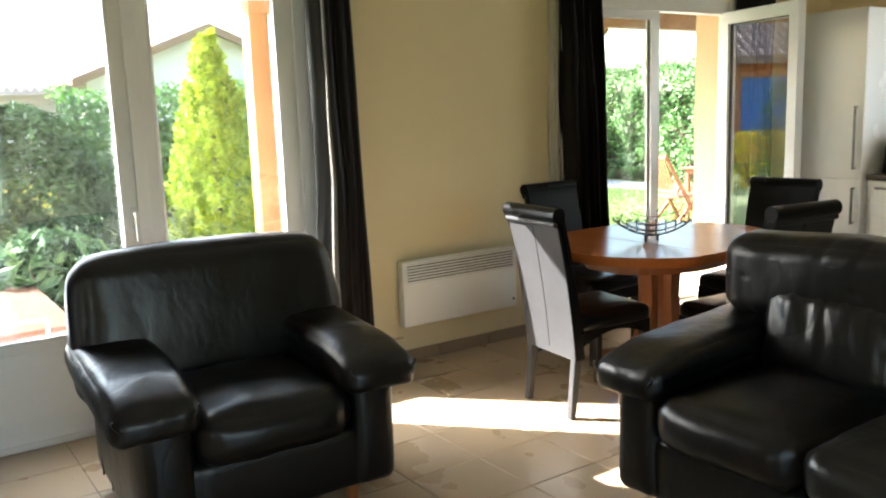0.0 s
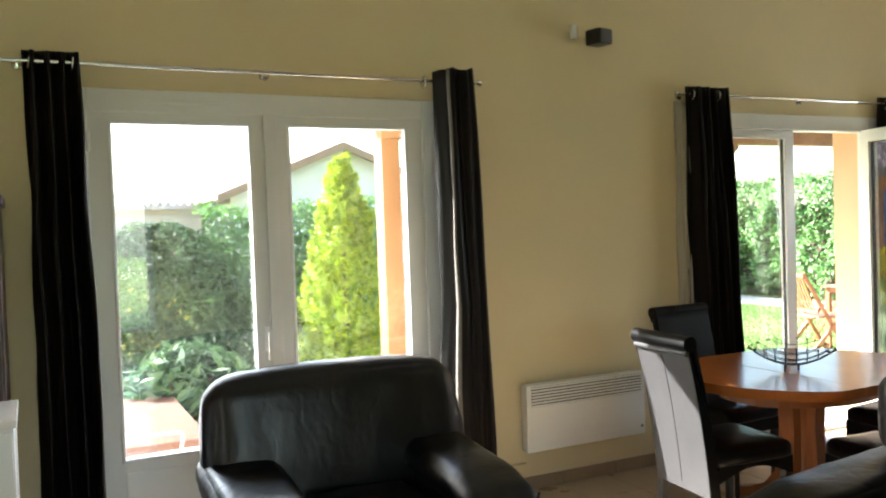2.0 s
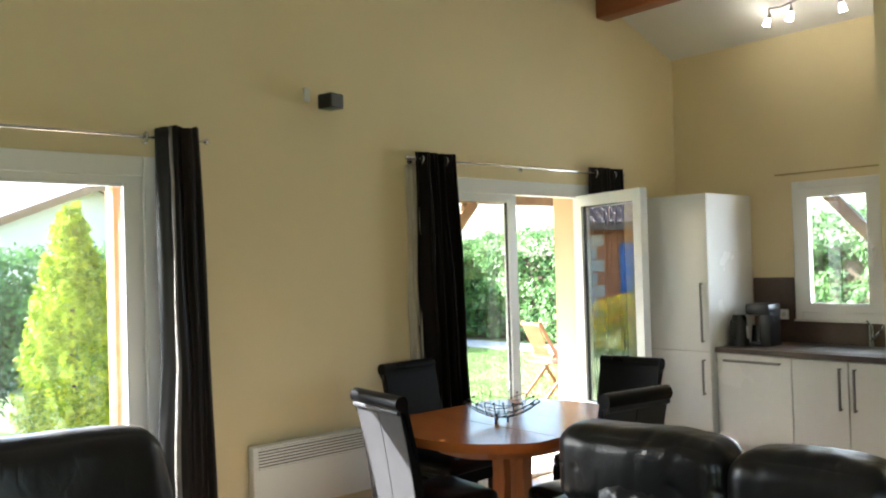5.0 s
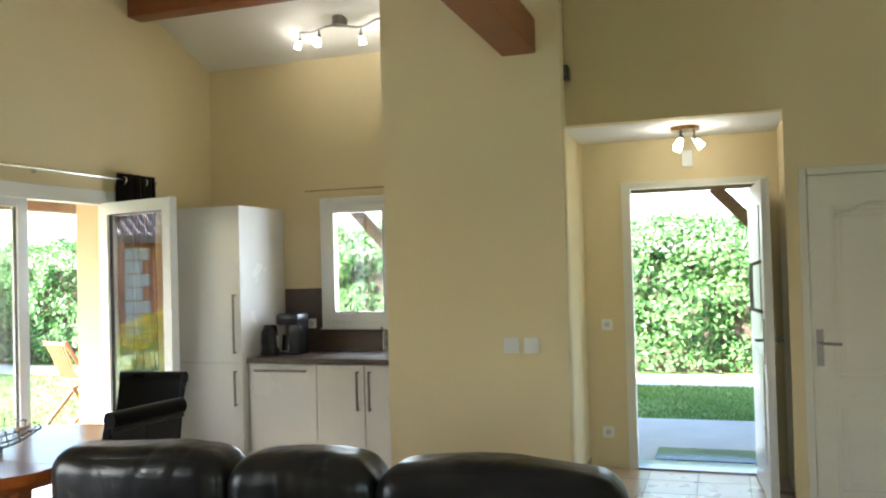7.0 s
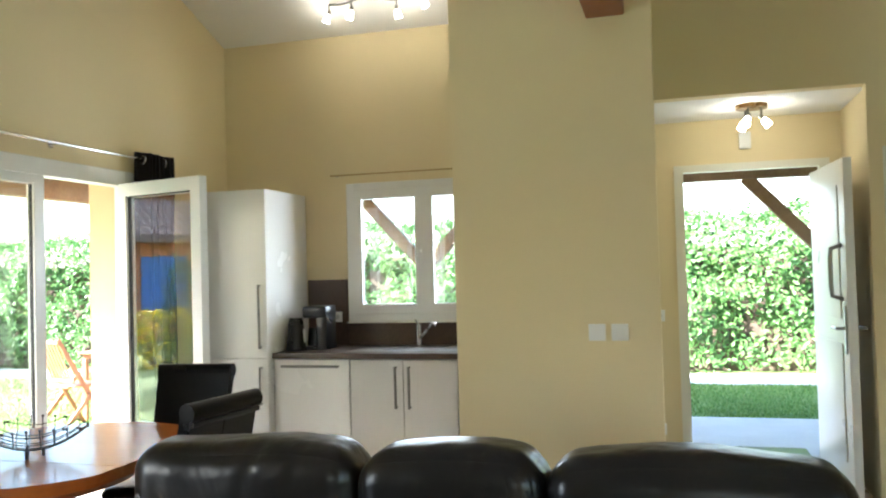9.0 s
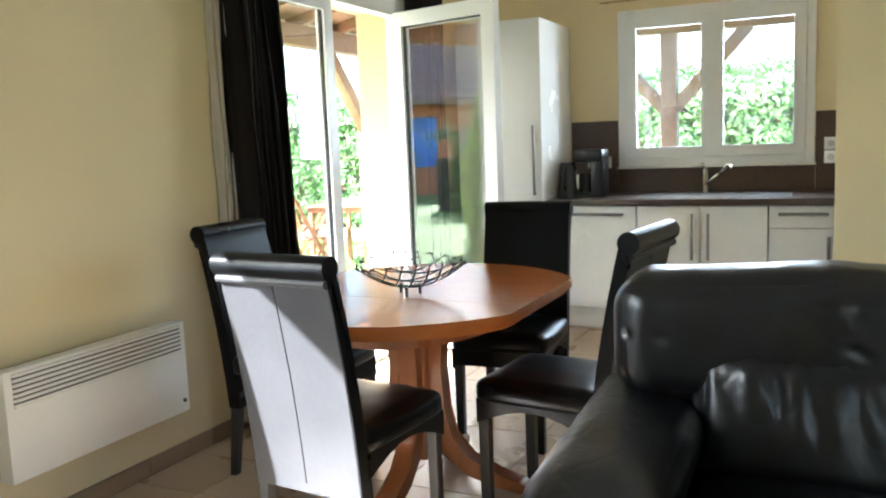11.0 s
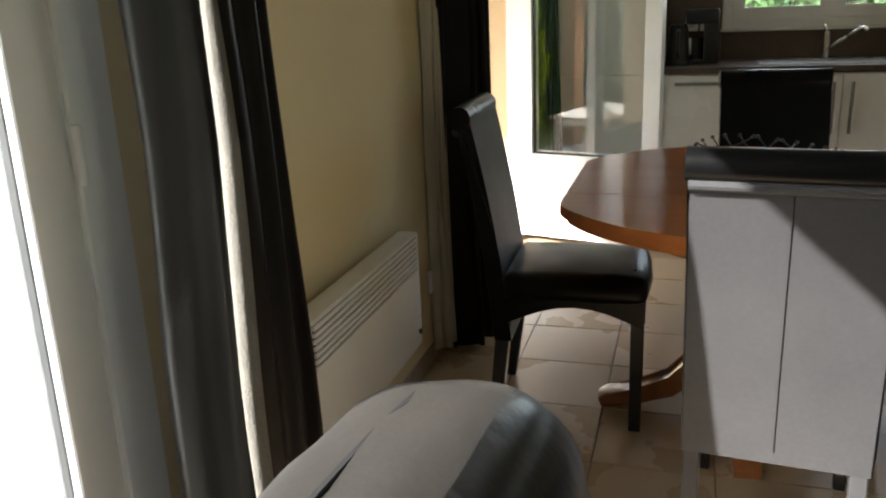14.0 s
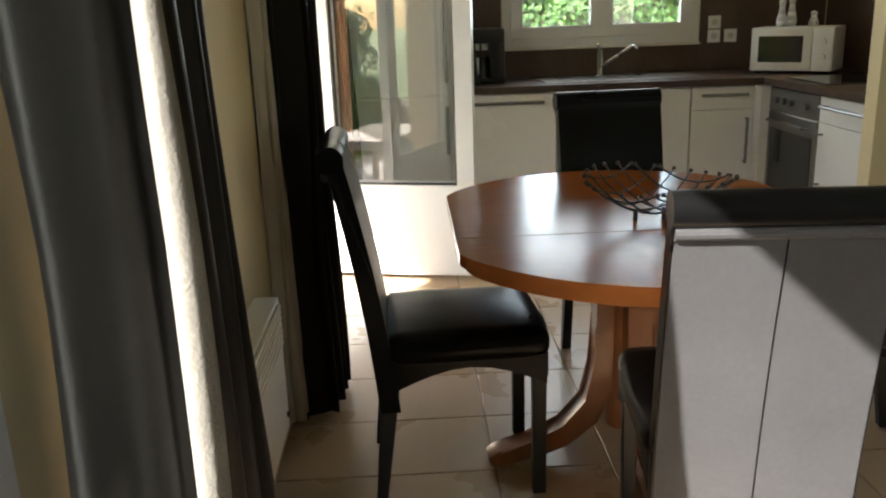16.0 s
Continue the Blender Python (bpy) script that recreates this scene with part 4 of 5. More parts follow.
def pull(parent, a, b, out):
    """A square steel bar handle from a to b standing off the front by the vector out."""
    a, b, o = Vector(a), Vector(b), Vector(out)
    bm = bmesh.new()
    cyl(bm, a, a + o, 0.006, seg=8), cyl(bm, b, b + o, 0.006, seg=8)
    d = (b - a).normalized() * 0.008
    cyl(bm, a + o - d, b + o + d, 0.0095, seg=8)
    return part("handle", bm, STEEL, parent, "brushed steel bar handle")


def unit_e(name, label, y0, y1, z0=0.14, z1=CT - 0.045):
    t = thing(name, label, "kitchen cabinet", group="kitchen cabinets")
    part("body", box(XF + 0.02, XE - 0.01, y0 + 0.002, y1 - 0.002, z0, z1), LACQUER, t)
    return t


fr = thing("tall_cabinet", "tall white lacquer cabinet with two doors", "kitchen cabinet", group="kitchen cabinets")
XT = 6.215
part("body", box(XT + 0.02, XE - 0.01, 3.262, 3.868, 0.14, 2.09), LACQUER, fr)
for z0, z1, h0, h1 in ((0.15, 0.845, 0.52, 0.78), (0.85, 2.09, 0.93, 1.38)):
    dr = part("door", box(XT, XT + 0.019, 3.262, 3.868, z0, z1, 0.002, 1), LACQUER, fr)
    pull(dr, (XT, 3.31, h0), (XT, 3.31, h1), (-0.035, 0, 0))
u1 = unit_e("dishwasher", "built-in dishwasher with white lacquer front", 2.655, 3.255)
dr = part("door", box(XF, XF + 0.019, 2.658, 3.252, 0.15, 0.832, 0.002, 1), LACQUER, u1)
pull(dr, (XF, 2.74, 0.785), (XF, 3.17, 0.785), (-0.035, 0, 0))
u2 = unit_e("sink_cabinet", "white lacquer sink cabinet with two doors", 1.85, 2.65)
for a, b, h in ((2.253, 2.648, 2.30), (1.852, 2.247, 2.20)):
    dr = part("door", box(XF, XF + 0.019, a, b, 0.15, 0.832, 0.002, 1), LACQUER, u2)
    pull(dr, (XF, h, 0.50), (XF, h, 0.78), (-0.035, 0, 0))
u3 = unit_e("drawer_cabinet", "white lacquer cabinet with a drawer over a door", 1.46, 1.845)
dr = part("drawer", box(XF, XF + 0.019, 1.463, 1.843, 0.70, 0.832, 0.002, 1), LACQUER, u3)
pull(dr, (XF, 1.52, 0.785), (XF, 1.78, 0.785), (-0.035, 0, 0))
dr = part("door", box(XF, XF + 0.019, 1.463, 1.843, 0.15, 0.695, 0.002, 1), LACQUER, u3)
pull(dr, (XF, 1.51, 0.38), (XF, 1.51, 0.64), (-0.035, 0, 0))
fil = tagged(part("corner_filler", box(6.21, XF + 0.02, YO - 0.02, 1.46, 0.14, 0.835, 0.002, 1), LACQUER), "white lacquer corner filler panel", "kitchen cabinet")
ov = thing("oven", "built-in stainless steel oven with dark glass door", "oven")
part("body", box(5.61, 6.205, 0.76, YO - 0.02, 0.14, 0.835), LACQUER, ov)
part("control_panel", box(5.612, 6.203, YO - 0.02, YO + 0.004, 0.70, 0.832, 0.003, 1), STEEL, ov, "stainless steel control panel")
for x in (5.72, 5.91, 6.0, 6.09):
    part("knob", bar((x, YO + 0.004, 0.765), (x, YO + 0.03, 0.765), 0.02, 16), STEEL, ov)
od = part("door", box(5.612, 6.203, YO - 0.02, YO + 0.006, 0.16, 0.695, 0.004, 1), STEEL, ov)
part("glass", box(5.65, 6.165, YO + 0.005, YO + 0.009, 0.21, 0.60, 0.002, 1), OVENGL, od, "dark oven window")
pull(od, (5.70, YO + 0.006, 0.65), (6.12, YO + 0.006, 0.65), (0, 0.04, 0))
u4 = thing("drawer_cabinet", "white lacquer cabinet with a drawer over a door", "kitchen cabinet", group="kitchen cabinets")
part("body", box(5.04, 5.605, 0.76, YO - 0.02, 0.14, 0.835), LACQUER, u4)
dr = part("drawer", box(5.042, 5.603, YO - 0.019, YO, 0.70, 0.832, 0.002, 1), LACQUER, u4)
pull(dr, (5.12, YO, 0.785), (5.53, YO, 0.785), (0, 0.035, 0))
dr = part("door", box(5.042, 5.603, YO - 0.019, YO, 0.15, 0.695, 0.002, 1), LACQUER, u4)
pull(dr, (5.55, YO, 0.38), (5.55, YO, 0.64), (0, 0.035, 0))
pl = bmesh.new()
bx(pl, XF + 0.06, XF + 0.075, 1.33, 3.87, 0.0, 0.14)
bx(pl, 5.04, XF + 0.06, YO - 0.075, YO - 0.06, 0.0, 0.14)
tagged(part("plinth", pl, LACQUER), "white kitchen plinth under the cabinets", "plinth")
bm = prism([(XF - 0.02, 3.255), (XE - 0.012, 3.255), (XE - 0.012, 0.762), (5.035, 0.762), (5.035, YO + 0.02), (XF - 0.02, YO + 0.02)], 'z', CT - 0.04, CT)
tagged(part("worktop", bev(bm, 0.004, 2), WORKTOP), "dark brown laminate L-shaped kitchen worktop", "worktop")
splash = tagged(new("splashback"), "brown stone-look laminate splashback", "splashback", kind="structure")
for x0, x1, y0, y1, z1 in ((XE - 0.012, XE - 0.001, 2.91, 3.255, 1.405), (XE - 0.012, XE - 0.001, 1.602, 2.908, KW[2] - 0.037), (XE - 0.012, XE - 0.001, 0.77, 1.60, 1.405), (5.04, XE - 0.013, 0.751, 0.762, 1.405)):
    part("panel", box(x0, x1, y0, y1, CT + 0.001, z1), SPLASH, splash)

snk = thing("kitchen_sink", "stainless steel inset sink with drainer", "sink")
bm = bmesh.new()
bx(bm, XF + 0.07, XE - 0.08, 1.72, 2.70, CT - 0.002, CT + 0.006)
part("drainer", bev(bm, 0.003, 1), STEEL, snk)
bm = bmesh.new()
bx(bm, XF + 0.11, XE - 0.16, 1.78, 2.15, CT + 0.006, CT + 0.009)
part("basin", bm, mat("basin_shade", (0.3, 0.3, 0.29), 0.3, metal=1, bump=0), snk)
for k in range(7):
    part("rib", box(XF + 0.13, XE - 0.18, 2.28 + k * 0.05, 2.295 + k * 0.05, CT + 0.006, CT + 0.010, 0.001, 1), STEEL, snk)
tap = thing("mixer_tap", "chrome lever mixer tap with long spout", "tap", pose(6.80, 2.285, CT + 0.006))
part("body", bar((0, 0, 0), (0, 0, 0.16), 0.022, 16), CHROME, tap, smooth=False)
bm = bmesh.new()
pts = [Vector((0, 0, 0.05)), Vector((-0.10, -0.10, 0.13)), Vector((-0.17, -0.16, 0.185)), Vector((-0.19, -0.18, 0.185)), Vector((-0.20, -0.19, 0.165))]
for p, q in zip(pts, pts[1:]):
    cyl(bm, p, q, 0.011, seg=10)
part("spout", bm, CHROME, tap, smooth=True)
part("lever", bar((0, 0, 0.16), (-0.03, 0.02, 0.20), 0.008), CHROME, tap)


def socket(label, m, twin=1):
    t = thing("wall_socket", label, "socket", m)
    part("plate", box(-0.041, 0.041, -0.012, 0, -0.041, 0.041, 0.004), WHITEPL, t)
    bm = bmesh.new()
    cyl(bm, (0, -0.0125, 0), (0, -0.010, 0), 0.021, seg=18)
    part("inset", bm, mat("socket_inset", (0.6, 0.6, 0.58), 0.4, bump=0) if "socket_inset" not in bpy.data.materials else bpy.data.materials["socket_inset"], t)
    return t


SEAST = lambda y, z: pose(XE - 0.012, y, z, 0, 0, -90)
socket("white wall socket on the splashback", SEAST(3.0, 1.107))
socket("white wall socket on the splashback", SEAST(3.095, 1.107))
socket("white wall socket on the splashback beside the window", SEAST(1.508, 1.104))
socket("white wall socket on the splashback", SEAST(1.398, 1.104))
socket("white wall switch above a socket", SEAST(1.508, 1.192))
socket("white wall socket low beside the radiator", pose(3.80, YN, 0.32))
socket("white wall socket low in the hall", pose(XE, 0.52, 0.273, 0, 0, -90))
socket("white light switch in the hall", pose(XE, 0.505, 1.086, 0, 0, -90))


def light_switch(y, z):
    t = thing("light_switch", "white square light switch on the partition", "switch", pose(4.93, y, z, 0, 0, -90), group="switches on the partition")
    part("plate", box(-0.042, 0.042, -0.010, 0, -0.042, 0.042, 0.004), WHITEPL, t)
    part("rocker", box(-0.026, 0.026, -0.016, -0.009, -0.026, 0.026, 0.003), WHITEPL, t)
    return t


light_switch(0.757, 1.124)
light_switch(0.645, 1.124)

cof = thing("coffee_maker", "black coffee maker on the worktop", "coffee maker", pose(6.62, 3.02, CT))
part("body", box(-0.09, 0.09, -0.09, -0.0, 0, 0.29, 0.015), BLACKPL, cof)
part("head", box(-0.1, 0.1, -0.09, 0.11, 0.24, 0.33, 0.02), BLACKPL, cof)
part("base", box(-0.09, 0.09, -0.09, 0.11, 0, 0.025, 0.008), BLACKPL, cof)
bm = bmesh.new()
cyl(bm, (0, 0.05, 0.03), (0, 0.05, 0.16), 0.062, 0.05, 18)
part("jug", bm, OVENGL, cof, "dark glass jug")
ket = thing("kettle", "black electric kettle on the worktop", "kettle", pose(6.50, 3.17, CT))
bm = bmesh.new()
cyl(bm, (0, 0, 0.02), (0, 0, 0.23), 0.075, 0.055, 20)
part("body", bm, BLACKPL, ket, smooth=False)
part("base", bar((0, 0, 0), (0, 0, 0.02), 0.08, 20), BLACKPL, ket)
bm = bmesh.new()
for p, q in (((-0.05, 0, 0.21), (-0.115, 0, 0.2)), ((-0.115, 0, 0.2), (-0.12, 0, 0.09)), ((-0.12, 0, 0.09), (-0.07, 0, 0.06))):
    cyl(bm, p, q, 0.011, seg=8)
part("handle", bm, BLACKPL, ket)
part("gauge", box(-0.012, 0.012, -0.078, -0.062, 0.06, 0.16, 0.003), WHITEPL, ket, "pale water gauge")
part("lid", bar((0, 0, 0.23), (0, 0, 0.245), 0.05, 18), BLACKPL, ket)

mw = thing("microwave_oven", "white microwave oven in the corner of the worktop", "microwave", pose(6.56, 1.10, CT, 0, 0, 52))
part("case", box(-0.24, 0.24, -0.16, 0.16, 0.015, 0.275, 0.01), WHITEPL, mw)
wd = part("door", box(-0.12, 0.235, 0.16, 0.175, 0.02, 0.27, 0.006), WHITEPL, mw)
part("window", box(-0.07, 0.19, 0.174, 0.178, 0.07, 0.225, 0.002, 1), OVENGL, wd, "dark microwave window")
part("control_panel", box(-0.235, -0.125, 0.16, 0.172, 0.02, 0.27, 0.004), WHITEPL, mw)
for z in (0.1, 0.19):
    part("knob", bar((-0.18, 0.172, z), (-0.18, 0.188, z), 0.022, 16), WHITEPL, mw)
for sx in (-1, 1):
    for sy in (-1, 1):
        part("foot", bar((sx * 0.2, sy * 0.12, 0), (sx * 0.2, sy * 0.12, 0.016), 0.015), BLACKPL, mw)


def shaker(m, h, label):
    t = thing("shaker", label, "shaker", m)
    bm = bmesh.new()
    prof = [(0.0, 0.028), (0.2, 0.032), (0.45, 0.022), (0.7, 0.015), (0.8, 0.02), (0.92, 0.02), (1.0, 0.006)]
    for (u0, r0), (u1, r1) in zip(prof, prof[1:]):
        cyl(bm, (0, 0, u0 * h), (0, 0, u1 * h), r0, r1, 14)
    part("body", bm, WHITEPL, t, smooth=True)
    return t


mwz = CT + 0.276
for dx, dy, h in ((0.03, 0.10, 0.17), (0.07, 0.02, 0.19), (-0.02, -0.08, 0.09)):
    shaker(pose(6.56 + dx, 1.10 + dy, mwz), h, "white ceramic figurine-shaped shaker on the microwave")
tagged(part("hob", box(5.66, 6.16, 0.86, 1.34, CT, CT + 0.008, 0.003, 1), OVENGL), "black glass ceramic hob in the worktop", "hob")

krod = thing("curtain_rod", "thin brass-coloured rod above the kitchen window", "curtain rod")
part("rod", bar((XE - 0.05, 1.52, 2.235), (XE - 0.05, 3.02, 2.235), 0.006), mat("aged_brass", (0.45, 0.32, 0.15), 0.3, metal=1, bump=0), krod)
for y in (1.56, 2.98):
    part("bracket", bar((XE, y, 2.235), (XE - 0.05, y, 2.235), 0.006), STEEL, krod)

# ---- lamps ----


def spot(parent, at, aim):
    at, aim = Vector(at), Vector(aim).normalized()
    arm = part("arm", bar(at, at + Vector((0, 0, -0.06)), 0.007, 8), STEEL, parent)
    c = at + Vector((0, 0, -0.06))
    bm = bmesh.new()
    cyl(bm, c - aim * 0.02, c + aim * 0.015, 0.013, 0.015, 12)
    part("collar", bm, STEEL, arm)
    bm = bmesh.new()
    cyl(bm, c + aim * 0.015, c + aim * 0.075, 0.018, 0.027, 14)
    part("shade", bm, BULB, arm, "lit frosted glass shade")


lx, ly = 6.46, 2.46
lz = ceil_z(lx)
lamp = thing("ceiling_light", "brushed steel bar ceiling light with four lit spots", "ceiling light")
part("rose", bar((lx, ly, lz + 0.02), (lx, ly, lz - 0.05), 0.06, 20), STEEL, lamp)
pts = [Vector((lx + 0.05 * math.sin(u * 5), ly - u * 0.38, lz - 0.062 + 0.012 * math.cos(u * 6))) for u in np.linspace(-1, 1, 15)]
part("bar", tube(pts, 0.009), STEEL, lamp, smooth=True)
for k, a in zip((0, 4, 10, 14), ((0.2, 0.5, -1), (-0.1, 0.2, -1), (0.3, -0.1, -1), (0.1, -0.5, -1))):
    spot(lamp, pts[k], a)
hl = thing("ceiling_light", "round brass hall ceiling light with three lit spots", "ceiling light")
hx, hy = 6.42, -0.13
part("plate", bar((hx, hy, 2.47), (hx, hy, 2.445), 0.10, 24), mat("antique_brass", (0.22, 0.13, 0.05), 0.3, metal=1, bump=0), hl)
for k in range(3):
    a = k * 2.1 + 0.6
    spot(hl, (hx + 0.06 * math.cos(a), hy + 0.06 * math.sin(a), 2.446), (math.cos(a) * 0.8, math.sin(a) * 0.8, -1))
tagged(part("door_chime", box(XE - 0.03, XE - 0.001, -0.16, -0.08, 2.25, 2.37, 0.008), WHITEPL), "small white chime box above the entrance door", "chime")
mt = tagged(part("doormat", box(7.32, 7.75, -0.55, 0.22, -0.024, -0.006, 0.006), BLACKPL), "dark ribbed doormat outside the entrance", "doormat")

# ---- outside ----
tagged(part("ground", box(-60, 70, -60, 80, -0.5, -0.06), GRASS), "green lawn", "ground", kind="structure")
bm = bmesh.new()
bx(bm, 7.2, 9.15, -6, 5.9, -0.3, -0.025)
bx(bm, -5, 7.2, 4.26, 5.9, -0.3, -0.025)
tagged(part("pavement", bm, CONCRETE), "pale concrete terrace around the house", "terrace", kind="structure")
tagged(part("path", box(11.6, 12.6, -8, 13, -0.3, -0.045), CONCRETE), "pale gravel strip before the hedge", "path", kind="structure")
# facade skin outside
bm = bmesh.new()
panel_grid(bm, 'y', YN + TN, YN + TN + 0.02, [XW, DA[0], DA[1], DB[0], DB[1], XE + TN], [-0.1, 2.14, 2.6], [(DA[0], DA[1], -1, 2.14), (DB[0], DB[1], -1, 2.14)])
setting("wall_facade", bm, PEACH, "peach rendered facade", "wall")
for d in (DA, DB):
    bm = bmesh.new()
    bx(bm, d[0] - 0.002, d[0] + 0.012, YN + 0.078, YN + TN + 0.018, 0, d[3])
    bx(bm, d[1] - 0.012, d[1] + 0.002, YN + 0.078, YN + TN + 0.018, 0, d[3])
    bx(bm, d[0], d[1], YN + 0.078, YN + TN + 0.018, d[3] - 0.012, d[3] + 0.002)
    setting("trim_reveal", bm, PEACH, "peach rendered door reveal", "trim")

# covered terrace: posts, braces, beams, roof
por = thing("terrace_roof", "timber terrace canopy with braced posts and clay roof", "canopy")
PX, PY, PZ = 9.2, 5.8, 2.19
posts = [(2.60, PY), (5.40, PY), (8.30, PY), (PX, PY), (PX, 2.94), (PX, -1.0), (PX, -4.5)]
PZE = 2.25                          # underside of the east beam
for x, y in posts:
    top = PZ if y == PY else PZE
    part("post", beam_between((x, y, -0.03), (x, y, top), 0.15, 0.15, 0.008), TIMBER, por)
part("beam", beam_between((2.53, PY, PZ + 0.09), (PX + 0.1, PY, PZ + 0.09), 0.14, 0.18), TIMBER, por)
part("beam", beam_between((PX, -5, PZE + 0.07), (PX, PY - 0.08, PZE + 0.07), 0.14, 0.14), TIMBER, por)
for x, y in posts:
    top = PZ if y == PY else PZE
    for dx, dy in () if x < 3 else ((1, 0), (-1, 0)) if y == PY and x < PX else ((0, 1), (0, -1)) if y < PY else ((-1, 0), (0, -1)):
        part("brace", beam_between((x + 0.04 * dx, y + 0.04 * dy, top - 0.72), (x + 0.72 * dx, y + 0.72 * dy, top + 0.02), 0.10, 0.12), TIMBER, por)
part("roof", prism([(4.27, 2.78), (5.95, 2.42), (5.95, 2.48), (4.27, 2.84)], 'x', 2.3, 9.5), TIMBER, por)
part("roof", prism([(7.21, 2.80), (9.55, 2.42), (9.55, 2.48), (7.21, 2.86)], 'y', -5.2, 4.26), TIMBER, por)
for k in range(10):
    x = 2.6 + k * 0.65
    part("rafter", beam_between((x, 4.27, 2.73), (x, 5.93, 2.375), 0.06, 0.10, 0.004), TIMBER, por)
for k in range(14):
    y = -4.8 + k * 0.65
    part("rafter", beam_between((7.21, y, 2.75), (9.53, y, 2.375), 0.06, 0.10, 0.004), TIMBER, por)
for x0, x1, y0, y1 in ((2.3, 9.5, 5.9, 6.0),):
    part("gutter", box(x0, x1, y0, y1, 2.36, 2.46, 0.02), PVC, por)


def leaves(name, label, category, spots, size, material, parent=None, kind="", wide=0.5):
    """One mesh of many small folded leaves; spots: (place, outward direction)."""
    rng = random.Random(len(spots))
    verts, faces = [], []
    for p, nrm in spots:
        n_ = (Vector(nrm) + Vector((rng.uniform(-1, 1), rng.uniform(-1, 1), rng.uniform(-0.6, 1)))).normalized()
        t = n_.cross(Vector((rng.uniform(-1, 1), rng.uniform(-1, 1), rng.uniform(-1, 1)))).normalized()
        b = n_.cross(t)
        s = size * rng.uniform(0.6, 1.3)
        i = len(verts)
        p = Vector(p)
        verts += [p - t * s, p + b * s * wide + n_ * s * 0.15, p + t * s, p - b * s * wide + n_ * s * 0.15]
        faces += [(i, i + 1, i + 2), (i, i + 2, i + 3)]
    me = bpy.data.meshes.new(name)
    me.from_pydata([tuple(v) for v in verts], [], faces)
    me.materials.append(material)
    ob = new(name, me)
    if parent:
        ob.parent = parent
    else:
        tagged(ob, label, category)
    if kind:
        ob["kind"] = kind
    return ob


def hedge(name, label, x0, x1, y0, y1, h, count, material, size, seed):
    """A clipped hedge: a dark core of stems with leaves over an uneven skin."""
    rng = random.Random(seed)
    t = thing(name, label, "hedge")
    part("core", box(x0 + 0.25, x1 - 0.25, y0 + 0.25, y1 - 0.25, -0.1, h - 0.3), BARK, t)
    sp = []
    for _ in range(count):
        x, y, z = rng.uniform(x0, x1), rng.uniform(y0, y1), rng.uniform(0, 1) ** 0.85 * h
        k = rng.randrange(4)
        if x1 - x0 < y1 - y0:
            x, nx = (x0, -1) if k < 3 else (rng.uniform(x0, x1), 0)
            nn = (nx, 0, 0.3) if k < 3 else (0, 0, 1)
        else:
            y, ny = (y0, -1) if k < 3 else (rng.uniform(y0, y1), 0)
            nn = (0, ny, 0.3) if k < 3 else (0, 0, 1)
        if k == 3:
            z = h
        q = Vector((x, y, z))
        bulge = 0.20 * noise.noise(q * 1.1) + 0.22 * noise.noise(q * 3.4)
        q -= Vector(nn) * (0.14 + bulge) * -1 if k == 3 else Vector((nn[0], nn[1], 0)) * bulge * -1.3
        q += Vector((rng.gauss(0, 0.05), rng.gauss(0, 0.05), rng.gauss(0, 0.05)))
        sp.append((q, nn))
    leaves("foliage", "", "", sp, size, material, t, "stuff")
    return t


hedge("hedge", "tall green laurel hedge beyond the entrance", 12.8, 14.0, -7, 13.6, 1.98, 56000, LEAF_HEDGE, 0.047, 3)
hedge("hedge", "tall green hedge along the back of the garden", 2.6, 13.5, 13.0, 14.2, 1.75, 26000, LEAF_HEDGE, 0.052, 4)
hedge("hedge", "green hedge at the side of the garden", -9, -1.2, 12.5, 13.6, 1.3, 6000, LEAF_DARK, 0.07, 5)


def lawn(name, label, x0, x1, y0, y1, count, seed):
    """Short mown blades over a stretch of the ground, thinner where it is worn."""
    rng = random.Random(seed)
    verts, faces = [], []
    while len(faces) < count:
        x, y = rng.uniform(x0, x1), rng.uniform(y0, y1)
        if noise.noise(Vector((x * 0.9, y * 0.9, seed))) + rng.uniform(-0.5, 0.9) < 0:
            continue
        a, h = rng.uniform(0, 6.28), rng.uniform(0.015, 0.045)
        dx, dy = 0.011 * math.cos(a), 0.011 * math.sin(a)
        i = len(verts)
        verts += [(x - dx, y - dy, -0.062), (x + dx, y + dy, -0.062), (x + rng.gauss(0, 0.02), y + rng.gauss(0, 0.02), -0.06 + h)]
        faces.append((i, i + 1, i + 2))
    me = bpy.data.meshes.new(name)
    me.from_pydata(verts, [], faces)
    me.materials.append(LEAF_GRASS)
    tagged(new(name, me), label, "grass", kind="stuff")


lawn("grass", "short green grass before the entrance hedge", 9.16, 11.6, -3.5, 3.5, 26000, 5)
lawn("grass", "short green grass behind the terrace", 5.0, 11.6, 6.0, 12.6, 30000, 6)


